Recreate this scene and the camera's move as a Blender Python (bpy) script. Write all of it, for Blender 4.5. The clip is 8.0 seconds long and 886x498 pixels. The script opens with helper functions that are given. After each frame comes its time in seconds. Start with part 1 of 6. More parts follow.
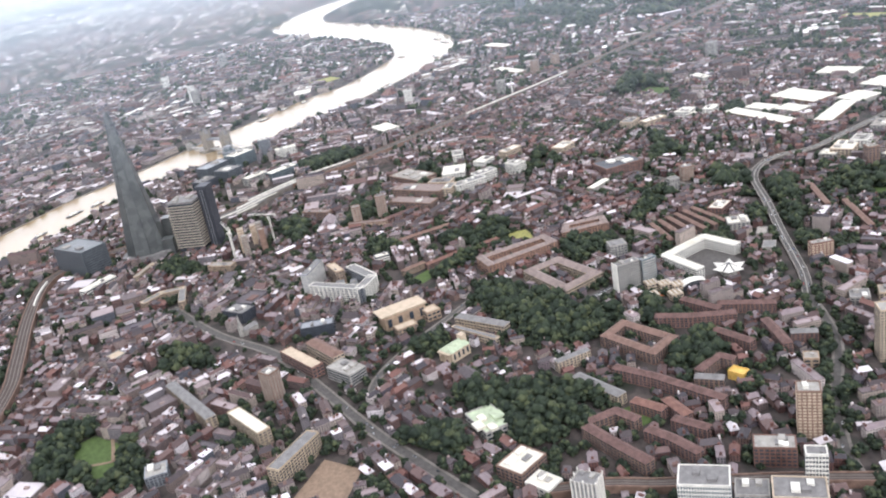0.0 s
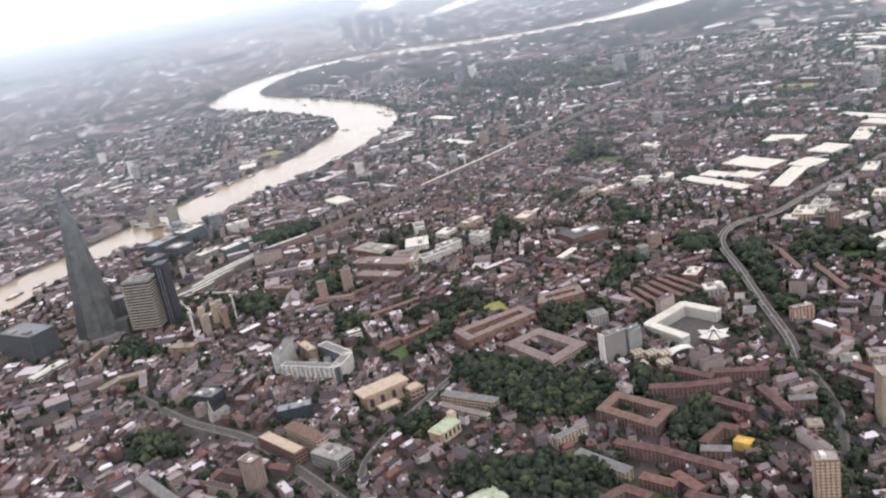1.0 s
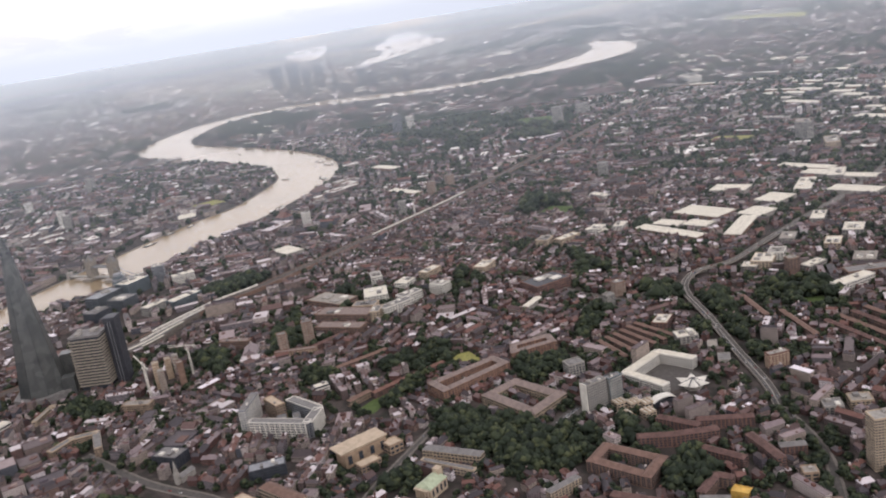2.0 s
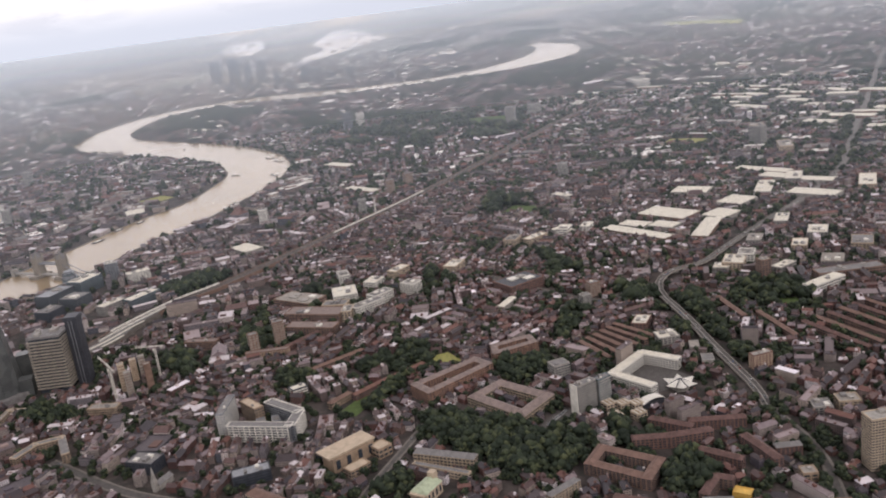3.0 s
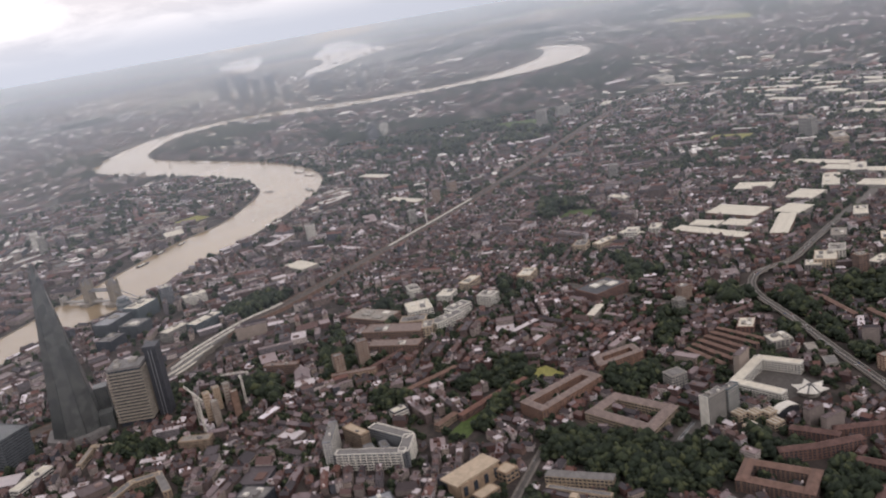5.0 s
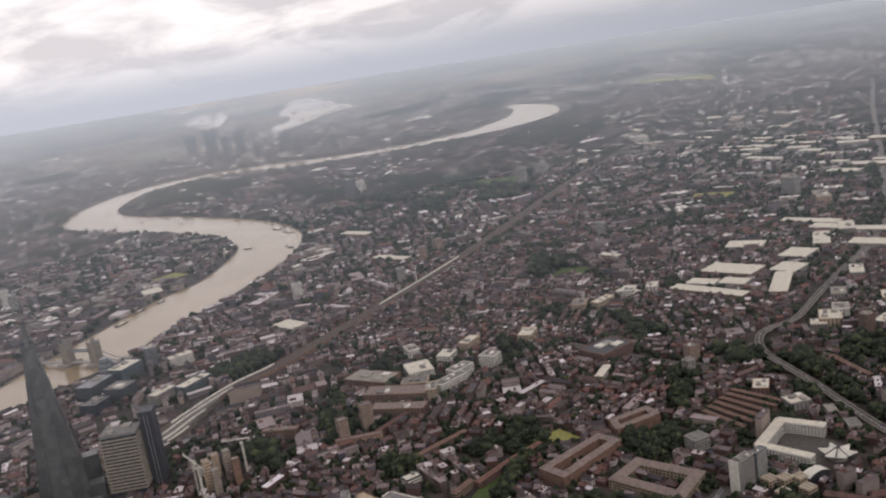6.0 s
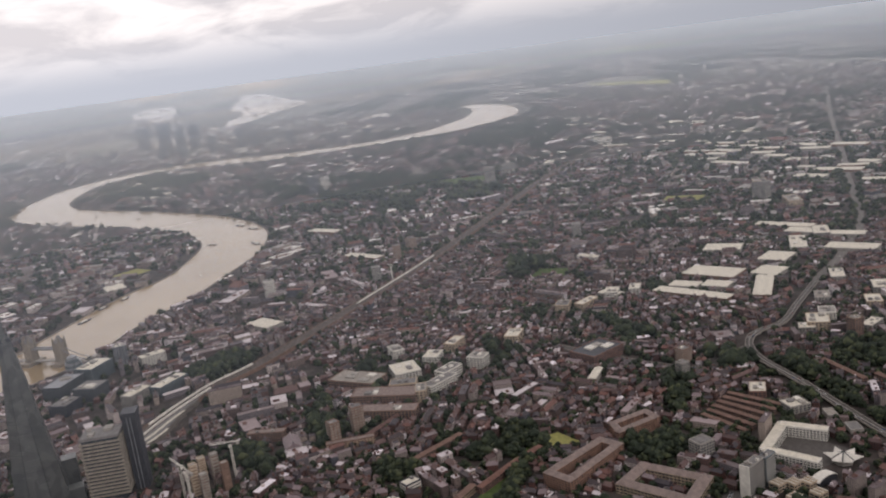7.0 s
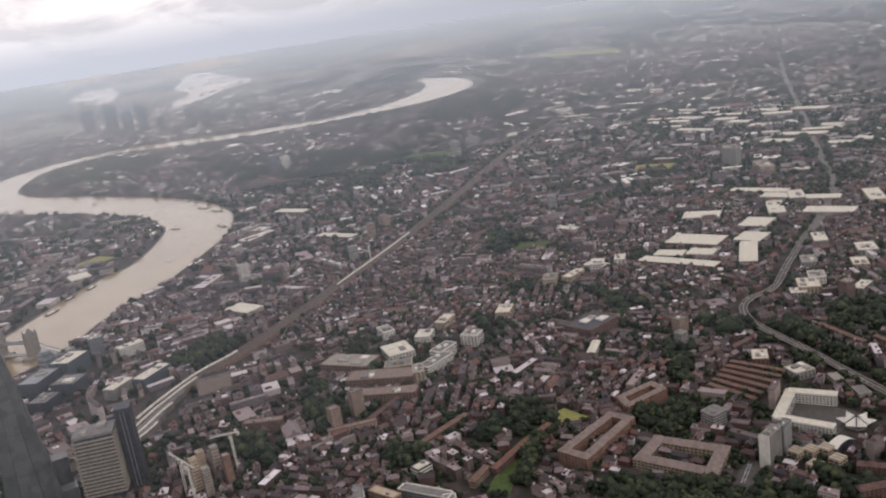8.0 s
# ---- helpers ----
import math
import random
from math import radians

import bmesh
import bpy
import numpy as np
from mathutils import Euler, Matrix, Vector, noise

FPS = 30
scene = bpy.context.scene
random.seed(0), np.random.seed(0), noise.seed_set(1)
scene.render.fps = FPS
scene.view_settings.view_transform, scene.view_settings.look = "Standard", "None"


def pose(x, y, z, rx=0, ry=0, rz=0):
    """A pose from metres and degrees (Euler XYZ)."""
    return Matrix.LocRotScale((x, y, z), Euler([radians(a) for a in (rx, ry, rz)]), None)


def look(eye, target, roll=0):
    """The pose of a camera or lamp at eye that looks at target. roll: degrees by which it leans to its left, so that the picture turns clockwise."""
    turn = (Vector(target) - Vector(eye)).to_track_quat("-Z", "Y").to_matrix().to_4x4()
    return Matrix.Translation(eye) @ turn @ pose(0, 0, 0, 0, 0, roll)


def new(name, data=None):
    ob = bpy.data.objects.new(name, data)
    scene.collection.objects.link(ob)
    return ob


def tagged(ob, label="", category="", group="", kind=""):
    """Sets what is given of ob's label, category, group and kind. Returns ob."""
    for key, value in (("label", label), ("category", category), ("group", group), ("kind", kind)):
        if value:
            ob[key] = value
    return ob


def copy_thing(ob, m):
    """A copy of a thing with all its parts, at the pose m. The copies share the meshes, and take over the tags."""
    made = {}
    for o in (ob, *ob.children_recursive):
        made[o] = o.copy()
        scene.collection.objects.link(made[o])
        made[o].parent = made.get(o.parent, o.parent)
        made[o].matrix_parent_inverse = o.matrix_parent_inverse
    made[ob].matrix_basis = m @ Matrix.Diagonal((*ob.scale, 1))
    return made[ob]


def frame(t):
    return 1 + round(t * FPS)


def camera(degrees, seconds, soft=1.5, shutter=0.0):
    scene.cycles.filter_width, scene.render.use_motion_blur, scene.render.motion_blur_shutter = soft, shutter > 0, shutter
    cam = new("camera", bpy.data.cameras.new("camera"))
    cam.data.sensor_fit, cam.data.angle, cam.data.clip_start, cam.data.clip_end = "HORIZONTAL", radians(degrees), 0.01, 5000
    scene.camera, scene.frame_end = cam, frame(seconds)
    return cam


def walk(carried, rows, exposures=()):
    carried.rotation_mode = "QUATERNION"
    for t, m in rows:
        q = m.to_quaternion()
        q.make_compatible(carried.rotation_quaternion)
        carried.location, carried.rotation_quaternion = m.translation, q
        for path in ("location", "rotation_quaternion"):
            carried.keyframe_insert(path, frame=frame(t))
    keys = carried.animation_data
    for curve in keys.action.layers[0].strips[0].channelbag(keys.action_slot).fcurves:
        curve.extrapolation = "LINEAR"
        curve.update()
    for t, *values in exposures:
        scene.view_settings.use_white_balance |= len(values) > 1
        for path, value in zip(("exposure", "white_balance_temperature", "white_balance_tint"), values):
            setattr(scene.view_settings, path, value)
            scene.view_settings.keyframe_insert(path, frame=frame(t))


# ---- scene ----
cam = camera(52.8, 8.0, soft=2.0, shutter=0.4)
PATH = [
    (0, (-156.781, -93.444, 56.345), (-154.956, -93.06, 55.622), -10.7),
    (0.5, (-155.15, -89.763, 56.361), (-153.296, -89.451, 55.681), -10.6),
    (1, (-154.264, -85.743, 56.802), (-152.369, -85.533, 56.2), -10.2),
    (1.5, (-153.089, -81.778, 56.907), (-151.169, -81.66, 56.36), -9.6),
    (2, (-151.915, -77.947, 57.135), (-149.985, -77.923, 56.612), -9.0),
    (3.5, (-147.423, -66.618, 57.866), (-145.507, -66.788, 57.317), -7.4),
    (4, (-145.713, -62.708, 58.411), (-143.798, -62.907, 57.87), -7.9),
    (4.5, (-143.909, -58.916, 58.633), (-141.99, -59.057, 58.087), -9.4),
    (4.7, (-142.984, -57.74, 58.527), (-141.064, -57.867, 57.981), -9.6),
    (5.8, (-138.34, -50.418, 59.592), (-136.398, -50.608, 59.156), -10.0),
    (6, (-137.41, -48.774, 59.675), (-135.469, -49.007, 59.252), -9.1),
    (6.5, (-135.11, -45.414, 59.764), (-133.177, -45.715, 59.348), -8.3),
    (7, (-132.84, -41.599, 59.908), (-130.92, -41.945, 59.468), -7.6),
    (7.5, (-130.285, -38.389, 60.109), (-128.386, -38.788, 59.627), -7.5),
    (8, (-127.645, -35.133, 60.586), (-125.762, -35.576, 60.076), -8.8),
]
EXPOSURES = [(0, 0.92, 5600, 14), (0.5, 0.8, 5660, 14), (1.0, 0.48, 5780, 16), (1.5, 0.19, 5900, 18), (2.0, 0.03, 6020, 19), (3.5, -0.12, 6120, 20), (4.5, -0.16, 6120, 20), (6.0, -0.53, 6200, 19), (7.0, -0.51, 6200, 19), (8.0, -0.38, 6150, 19)]
walk(cam, [(t, look(e, a, r)) for t, e, a, r in PATH], EXPOSURES)

# One unit stands for ten metres: the view reaches some fifty kilometres.

# ---- world and sun ----
SUN_AZIMUTH, SUN_HEIGHT = radians(205), radians(38)
sun_way = Vector((math.cos(SUN_AZIMUTH) * math.cos(SUN_HEIGHT), math.sin(SUN_AZIMUTH) * math.cos(SUN_HEIGHT), math.sin(SUN_HEIGHT)))
world = bpy.data.worlds.new("overcast_sky")
scene.world = world
world.use_nodes = True
wn, wl = world.node_tree.nodes, world.node_tree.links
wn.clear()


def wnode(kind, **values):
    n = wn.new(kind)
    for key, value in values.items():
        n.inputs[key.replace("_", " ")].default_value = value
    return n


def wmath(op, a, b=None):
    n = wn.new("ShaderNodeMath")
    n.operation = op
    for i, v in enumerate((a, b)):
        if v is None:
            continue
        if isinstance(v, (int, float)):
            n.inputs[i].default_value = v
        else:
            wl.new(v, n.inputs[i])
    return n.outputs[0]


sky = wn.new("ShaderNodeTexSky")
sky.sky_type, sky.sun_disc = "NISHITA", False
sky.sun_elevation, sky.sun_rotation = SUN_HEIGHT, math.pi / 2 - SUN_AZIMUTH
sky.air_density, sky.dust_density = 1.5, 3.0
coords = wn.new("ShaderNodeTexCoord")
split = wn.new("ShaderNodeSeparateXYZ")
wl.new(coords.outputs["Generated"], split.inputs[0])
dx, dy, dz = split.outputs
lift = wmath("ADD", wmath("MAXIMUM", dz, 0.0), 0.22)
plane = wn.new("ShaderNodeCombineXYZ")
wl.new(wmath("DIVIDE", dx, lift), plane.inputs[0])
wl.new(wmath("DIVIDE", dy, lift), plane.inputs[1])
puffs = wnode("ShaderNodeTexNoise", Scale=2.0, Detail=7.0, Roughness=0.55, Distortion=0.4)
wl.new(plane.outputs[0], puffs.inputs["Vector"])
puff_ramp = wn.new("ShaderNodeValToRGB")
puff_ramp.color_ramp.elements[0].position, puff_ramp.color_ramp.elements[0].color = 0.40, (0.66, 0.635, 0.60, 1)
puff_ramp.color_ramp.elements[1].position, puff_ramp.color_ramp.elements[1].color = 0.56, (0.97, 0.92, 0.835, 1)
wl.new(puffs.outputs["Fac"], puff_ramp.inputs[0])
# the thin, bright part of the cloud lies to the east-north-east
east = wmath("ADD", wmath("MULTIPLY", dx, 0.96), wmath("MULTIPLY", dy, 0.28))
glow = wmath("POWER", wmath("MAXIMUM", east, 0.0), 2.5)
gain = wmath("ADD", wmath("MULTIPLY", glow, 0.66), 0.86)
cloud = wn.new("ShaderNodeVectorMath")
cloud.operation = "SCALE"
# towards the horizon the air is a dull blue grey
low = wn.new("ShaderNodeMapRange")
low.inputs["From Min"].default_value, low.inputs["From Max"].default_value = -0.002, 0.062
low.interpolation_type = "SMOOTHSTEP"
wl.new(dz, low.inputs["Value"])
murk = wn.new("ShaderNodeMix")
murk.data_type = "RGBA"
murk.inputs["A"].default_value = (0.505, 0.533, 0.548, 1)
murk.inputs["B"].default_value = (1, 1, 1, 1)
wl.new(low.outputs[0], murk.inputs["Factor"])
wl.new(puff_ramp.outputs[0], murk.inputs["B"])
wl.new(murk.outputs["Result"], cloud.inputs[0])
wl.new(gain, cloud.inputs["Scale"])
sky_part = wnode("ShaderNodeBackground", Strength=0.06)
wl.new(sky.outputs[0], sky_part.inputs[0])
cloud_part = wnode("ShaderNodeBackground", Strength=1.18)
wl.new(cloud.outputs[0], cloud_part.inputs[0])
both = wn.new("ShaderNodeMixShader")
both.inputs[0].default_value = 0.9
wl.new(sky_part.outputs[0], both.inputs[1])
wl.new(cloud_part.outputs[0], both.inputs[2])
wout = wn.new("ShaderNodeOutputWorld")
wl.new(both.outputs[0], wout.inputs[0])

sun = new("sun", bpy.data.lights.new("sun", "SUN"))
sun.data.energy, sun.data.angle, sun.data.color = 0.9, radians(14), (1.0, 0.93, 0.82)
sun.matrix_world = look(sun_way * 300, (0, 0, 0))


# ---- materials ----
class Nodes:
    """A small builder for one node material."""

    def __init__(self, name):
        self.mat = bpy.data.materials.new(name)
        self.mat.use_nodes = True
        self.tree = self.mat.node_tree
        self.bsdf = self.tree.nodes["Principled BSDF"]

    def put(self, kind, **values):
        n = self.tree.nodes.new(kind)
        for key, value in values.items():
            self.feed(n, key.replace("_", " "), value)
        return n

    def feed(self, n, key, value):
        if hasattr(value, "is_output"):
            self.tree.links.new(value, n.inputs[key])
        else:
            n.inputs[key].default_value = value

    def math(self, op, a, b=0.0, c=0.0):
        n = self.tree.nodes.new("ShaderNodeMath")
        n.operation = op
        for i, v in enumerate((a, b, c)):
            self.feed(n, i, v)
        return n.outputs[0]

    def mix(self, fac, a, b, blend="MIX"):
        n = self.tree.nodes.new("ShaderNodeMix")
        n.data_type, n.blend_type = "RGBA", blend
        for key, v in (("Factor", fac), ("A", a), ("B", b)):
            if isinstance(v, tuple):
                v = (*v, 1)[:4]
            self.feed(n, key if key == "Factor" else {"A": 6, "B": 7}[key], v)
        return n.outputs[2]

    def ramp(self, fac, stops, constant=False):
        n = self.tree.nodes.new("ShaderNodeValToRGB")
        r = n.color_ramp
        r.interpolation = "CONSTANT" if constant else "LINEAR"
        while len(r.elements) < len(stops):
            r.elements.new(0.5)
        for e, (p, col) in zip(r.elements, stops):
            e.position, e.color = p, (*col, 1)
        self.feed(n, 0, fac)
        return n.outputs[0]

    def place(self):
        return self.put("ShaderNodeNewGeometry").outputs["Position"]

    def noise(self, scale, detail=4.0, rough=0.6):
        return self.put("ShaderNodeTexNoise", Scale=scale, Detail=detail, Roughness=rough, Vector=self.place()).outputs["Fac"]

    def chance(self):
        isle = self.put("ShaderNodeNewGeometry").outputs["Random Per Island"]
        own = self.put("ShaderNodeObjectInfo").outputs["Random"]
        return self.math("FRACT", self.math("ADD", isle, own))

    def finish(self, color, rough=0.8, metal=0.0, bump=None, strength=0.3, spec=0.4):
        self.feed(self.bsdf, "Base Color", color)
        self.feed(self.bsdf, "Roughness", rough)
        self.feed(self.bsdf, "Metallic", metal)
        self.feed(self.bsdf, "Specular IOR Level", spec)
        if bump is not None:
            b = self.put("ShaderNodeBump", Strength=strength, Distance=0.1, Height=bump)
            self.feed(self.bsdf, "Normal", b.outputs[0])
        return self.mat


def plain(name, color, rough=0.75, metal=0.0, vary=0.3, scale=1.5, spec=0.35):
    """A surface of one colour with blotches, grain and fine relief."""
    n = Nodes(name)
    blotch, grain = n.noise(scale, 5), n.noise(scale * 9, 3)
    dark, light = tuple(c * (1 - vary) for c in color), tuple(min(1, c * (1 + vary * 0.6)) for c in color)
    col = n.mix(n.ramp(blotch, [(0.3, (0, 0, 0)), (0.7, (1, 1, 1))]), dark, light)
    col = n.mix(0.35, col, n.ramp(grain, [(0.3, (0.35,) * 3), (0.7, (0.65,) * 3)]), "SOFT_LIGHT")
    return n.finish(col, rough, metal, grain, 0.25, spec)


BRICKS = [(0.0, (0.134, 0.068, 0.057)), (0.18, (0.161, 0.096, 0.082)), (0.34, (0.091, 0.047, 0.043)), (0.48, (0.231, 0.152, 0.126)),
          (0.60, (0.156, 0.075, 0.063)), (0.71, (0.307, 0.230, 0.212)), (0.80, (0.210, 0.165, 0.174)), (0.87, (0.609, 0.537, 0.518)), (0.93, (0.756, 0.698, 0.719)), (0.96, (0.124, 0.107, 0.127))]
SLATES = [(0.0, (0.055, 0.040, 0.043)), (0.18, (0.086, 0.051, 0.049)), (0.34, (0.044, 0.036, 0.043)), (0.50, (0.130, 0.078, 0.072)),
          (0.63, (0.078, 0.061, 0.066)), (0.75, (0.158, 0.073, 0.059)), (0.85, (0.224, 0.174, 0.183)), (0.965, (0.672, 0.617, 0.640))]
FLATS = [(0.0, (0.130, 0.099, 0.102)), (0.2, (0.217, 0.171, 0.174)), (0.38, (0.078, 0.063, 0.071)), (0.55, (0.307, 0.241, 0.243)),
         (0.68, (0.150, 0.107, 0.105)), (0.78, (0.588, 0.537, 0.550)), (0.945, (0.840, 0.790, 0.833))]


TOWN = [(0.0, (0.215, 0.166, 0.148)), (0.16, (0.318, 0.269, 0.246)), (0.32, (0.140, 0.103, 0.095)), (0.45, (0.404, 0.335, 0.289)), (0.58, (0.206, 0.183, 0.194)),
        (0.70, (0.582, 0.507, 0.479)), (0.80, (0.148, 0.089, 0.079)), (0.90, (0.693, 0.637, 0.652)), (0.95, (0.103, 0.107, 0.127))]
FARTOPS = [(0.0, (0.146, 0.133, 0.125)), (0.25, (0.241, 0.224, 0.206)), (0.45, (0.112, 0.103, 0.099)), (0.6, (0.361, 0.335, 0.310)), (0.70, (0.172, 0.138, 0.120)), (0.77, (0.700, 0.670, 0.620)), (0.88, (0.860, 0.830, 0.780))]


def city_wall(name, stops, pane_w=0.3, pane_h=0.32):
    """Walls of many buildings, each in its own tint, with small windows by the wall's own measure."""
    n = Nodes(name)
    col = n.ramp(n.chance(), stops, True)
    stain = n.ramp(n.noise(1.1, 5), [(0.3, (0.36,) * 3), (0.7, (0.62,) * 3)])
    col = n.mix(0.6, col, stain, "SOFT_LIGHT")
    sep = n.put("ShaderNodeSeparateXYZ", Vector=n.put("ShaderNodeUVMap").outputs[0])
    u, v = n.math("FRACT", n.math("DIVIDE", sep.outputs[0], pane_w)), n.math("FRACT", n.math("DIVIDE", sep.outputs[1], pane_h))
    inside = n.math("MULTIPLY", n.math("LESS_THAN", n.math("ABSOLUTE", n.math("SUBTRACT", u, 0.5)), 0.22),
                    n.math("LESS_THAN", n.math("ABSOLUTE", n.math("SUBTRACT", v, 0.5)), 0.27))
    col = n.mix(inside, col, (0.035, 0.04, 0.05))
    return n.finish(col, n.math("SUBTRACT", 0.85, n.math("MULTIPLY", inside, 0.6)), 0, n.noise(12, 3), 0.2)


def city_roof(name, stops):
    n = Nodes(name)
    col = n.ramp(n.chance(), stops, True)
    col = n.mix(0.7, col, n.ramp(n.noise(1.6, 6), [(0.3, (0.33,) * 3), (0.7, (0.66,) * 3)]), "SOFT_LIGHT")
    return n.finish(col, 0.55, 0, n.noise(14, 3), 0.3, 0.5)


def leaf_mat(name, stops):
    n = Nodes(name)
    col = n.ramp(n.chance(), stops)
    col = n.mix(0.6, col, n.ramp(n.noise(3.0, 5), [(0.3, (0.3,) * 3), (0.7, (0.7,) * 3)]), "SOFT_LIGHT")
    return n.finish(col, 0.75, 0, n.noise(9, 4), 0.6, 0.2)


LEAF = leaf_mat("foliage", [(0, (0.018, 0.026, 0.018)), (0.5, (0.031, 0.043, 0.027)), (0.8, (0.050, 0.064, 0.036)), (1, (0.085, 0.098, 0.048))])
BARK = plain("bark", (0.10, 0.075, 0.055), 0.9)
WALLS = city_wall("mixed_wall", BRICKS)
TOWNWALLS = city_wall("town_wall", TOWN)
FARROOFS = city_roof("broad_flat_roof", FARTOPS)
ROOFS = city_roof("pitched_roof", SLATES)
FLATROOFS = city_roof("flat_roof", FLATS)
WHITE = plain("white_render", (0.74, 0.71, 0.64), 0.7, vary=0.16)
CREAM = plain("cream_stone", (0.52, 0.42, 0.31), 0.8, vary=0.2)
SANDSTONE = plain("sandstone", (0.34, 0.25, 0.175), 0.85)
STOREY = plain("tan_storey_concrete", (0.34, 0.30, 0.25), 0.85)
REDTILE = plain("red_brown_tile", (0.145, 0.086, 0.076), 0.85, vary=0.4)
ROSETILE = plain("weathered_rose_tile", (0.255, 0.20, 0.18), 0.85)
ORANGEBRICK = plain("orange_brick", (0.33, 0.19, 0.13), 0.85)
RUST = plain("russet_tile", (0.20, 0.108, 0.086), 0.85, vary=0.35)
PALEROAD = plain("worn_pale_asphalt", (0.20, 0.185, 0.17), 0.9)
TAN = plain("tan_brick", (0.43, 0.34, 0.24), 0.85)
RED = plain("red_brick", (0.21, 0.122, 0.098), 0.85)
BROWN = plain("brown_brick", (0.23, 0.15, 0.115), 0.85)
BAND = plain("weathered_concrete", (0.33, 0.30, 0.265), 0.85)
GREY = plain("grey_concrete", (0.36, 0.34, 0.31), 0.85)
DARK = plain("dark_cladding", (0.055, 0.058, 0.07), 0.5)
STEEL = plain("grey_metal", (0.30, 0.31, 0.33), 0.45, 0.4)
SLATEGLASS = plain("slate_grey_glazing", (0.10, 0.11, 0.12), 0.35, 0.1, spec=0.6)
LEAD = plain("lead_roof", (0.21, 0.20, 0.195), 0.65)
TILE = plain("clay_tile", (0.20, 0.125, 0.10), 0.8)
COPPER = plain("pale_green_copper", (0.46, 0.52, 0.36), 0.7)
SHEET = plain("light_roof_sheet", (0.70, 0.655, 0.55), 0.6, vary=0.2)
YELLOW = plain("yellow_sheeting", (0.66, 0.42, 0.10), 0.7)
ORANGE = plain("orange_panel", (0.55, 0.2, 0.08), 0.7)
ASPHALT = plain("asphalt", (0.105, 0.096, 0.09), 0.9)
PAVE = plain("pale_paving", (0.19, 0.17, 0.15), 0.9)
BALLAST = plain("ballast", (0.085, 0.064, 0.055), 0.95)
RAIL = plain("worn_steel", (0.15, 0.125, 0.11), 0.6, 0.2)
GRASS = plain("lawn", (0.085, 0.125, 0.038), 0.95, vary=0.35)
DRYGRASS = plain("dry_pitch", (0.31, 0.30, 0.10), 0.95)
EARTH = plain("bare_earth", (0.26, 0.185, 0.13), 0.95)
STONE = plain("embankment_stone", (0.27, 0.24, 0.20), 0.9)
GLASS = plain("tinted_glass", (0.05, 0.06, 0.075), 0.12, 0.0, 0.3, spec=0.9)
PALEGLASS = plain("pale_glass", (0.20, 0.24, 0.26), 0.18, 0.3, 0.3, spec=0.9)
RUBBER = plain("black_rubber", (0.02, 0.02, 0.02), 0.9)
PAINT = []
for tint in ((0.75, 0.75, 0.74), (0.08, 0.08, 0.09), (0.35, 0.36, 0.38), (0.4, 0.05, 0.04), (0.06, 0.12, 0.3)):
    PAINT.append(plain("car_paint", tint, 0.3, 0.2, 0.1))


def shard_glass():
    n = Nodes("facet_glass")
    z = n.put("ShaderNodeSeparateXYZ", Vector=n.place()).outputs[2]
    storey = n.math("LESS_THAN", n.math("FRACT", n.math("MULTIPLY", z, 2.6)), 0.3)
    panel = n.put("ShaderNodeTexVoronoi", Scale=0.8, Vector=n.place()).outputs["Color"]
    hue = n.ramp(n.put("ShaderNodeSeparateColor", Color=panel).outputs[0], [(0, (0.085, 0.092, 0.092)), (1, (0.150, 0.157, 0.152))])
    col = n.mix(n.math("MULTIPLY", storey, 0.55), hue, (0.05, 0.055, 0.06))
    return n.finish(col, n.ramp(n.noise(2.0), [(0, (0.22,) * 3), (1, (0.4,) * 3)]), 0.35, None, spec=0.8)


FACET = shard_glass()


def water():
    n = Nodes("river_water")
    silt = n.ramp(n.noise(0.03, 5), [(0.3, (0.28, 0.205, 0.115)), (0.7, (0.36, 0.27, 0.16))])
    ripple = n.put("ShaderNodeTexNoise", Scale=1.3, Detail=5.0, Roughness=0.7, Vector=n.place()).outputs["Fac"]
    return n.finish(silt, 0.14, 0, ripple, 0.3, 0.8)


WATER = water()


def ground_mat():
    n = Nodes("city_ground")
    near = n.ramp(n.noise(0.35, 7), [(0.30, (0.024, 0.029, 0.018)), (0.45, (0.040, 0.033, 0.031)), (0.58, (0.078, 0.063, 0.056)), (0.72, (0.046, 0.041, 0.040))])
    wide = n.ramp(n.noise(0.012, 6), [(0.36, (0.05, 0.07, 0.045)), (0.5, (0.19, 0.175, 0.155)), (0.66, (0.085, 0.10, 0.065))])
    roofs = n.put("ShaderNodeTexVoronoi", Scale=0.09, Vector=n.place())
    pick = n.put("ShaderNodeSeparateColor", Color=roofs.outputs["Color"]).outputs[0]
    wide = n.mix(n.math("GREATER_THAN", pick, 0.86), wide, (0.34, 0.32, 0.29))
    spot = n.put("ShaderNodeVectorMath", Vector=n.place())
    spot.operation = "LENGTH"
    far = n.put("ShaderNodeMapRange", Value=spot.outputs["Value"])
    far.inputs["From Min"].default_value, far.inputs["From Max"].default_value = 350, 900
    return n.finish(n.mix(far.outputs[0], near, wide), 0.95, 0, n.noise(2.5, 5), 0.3)


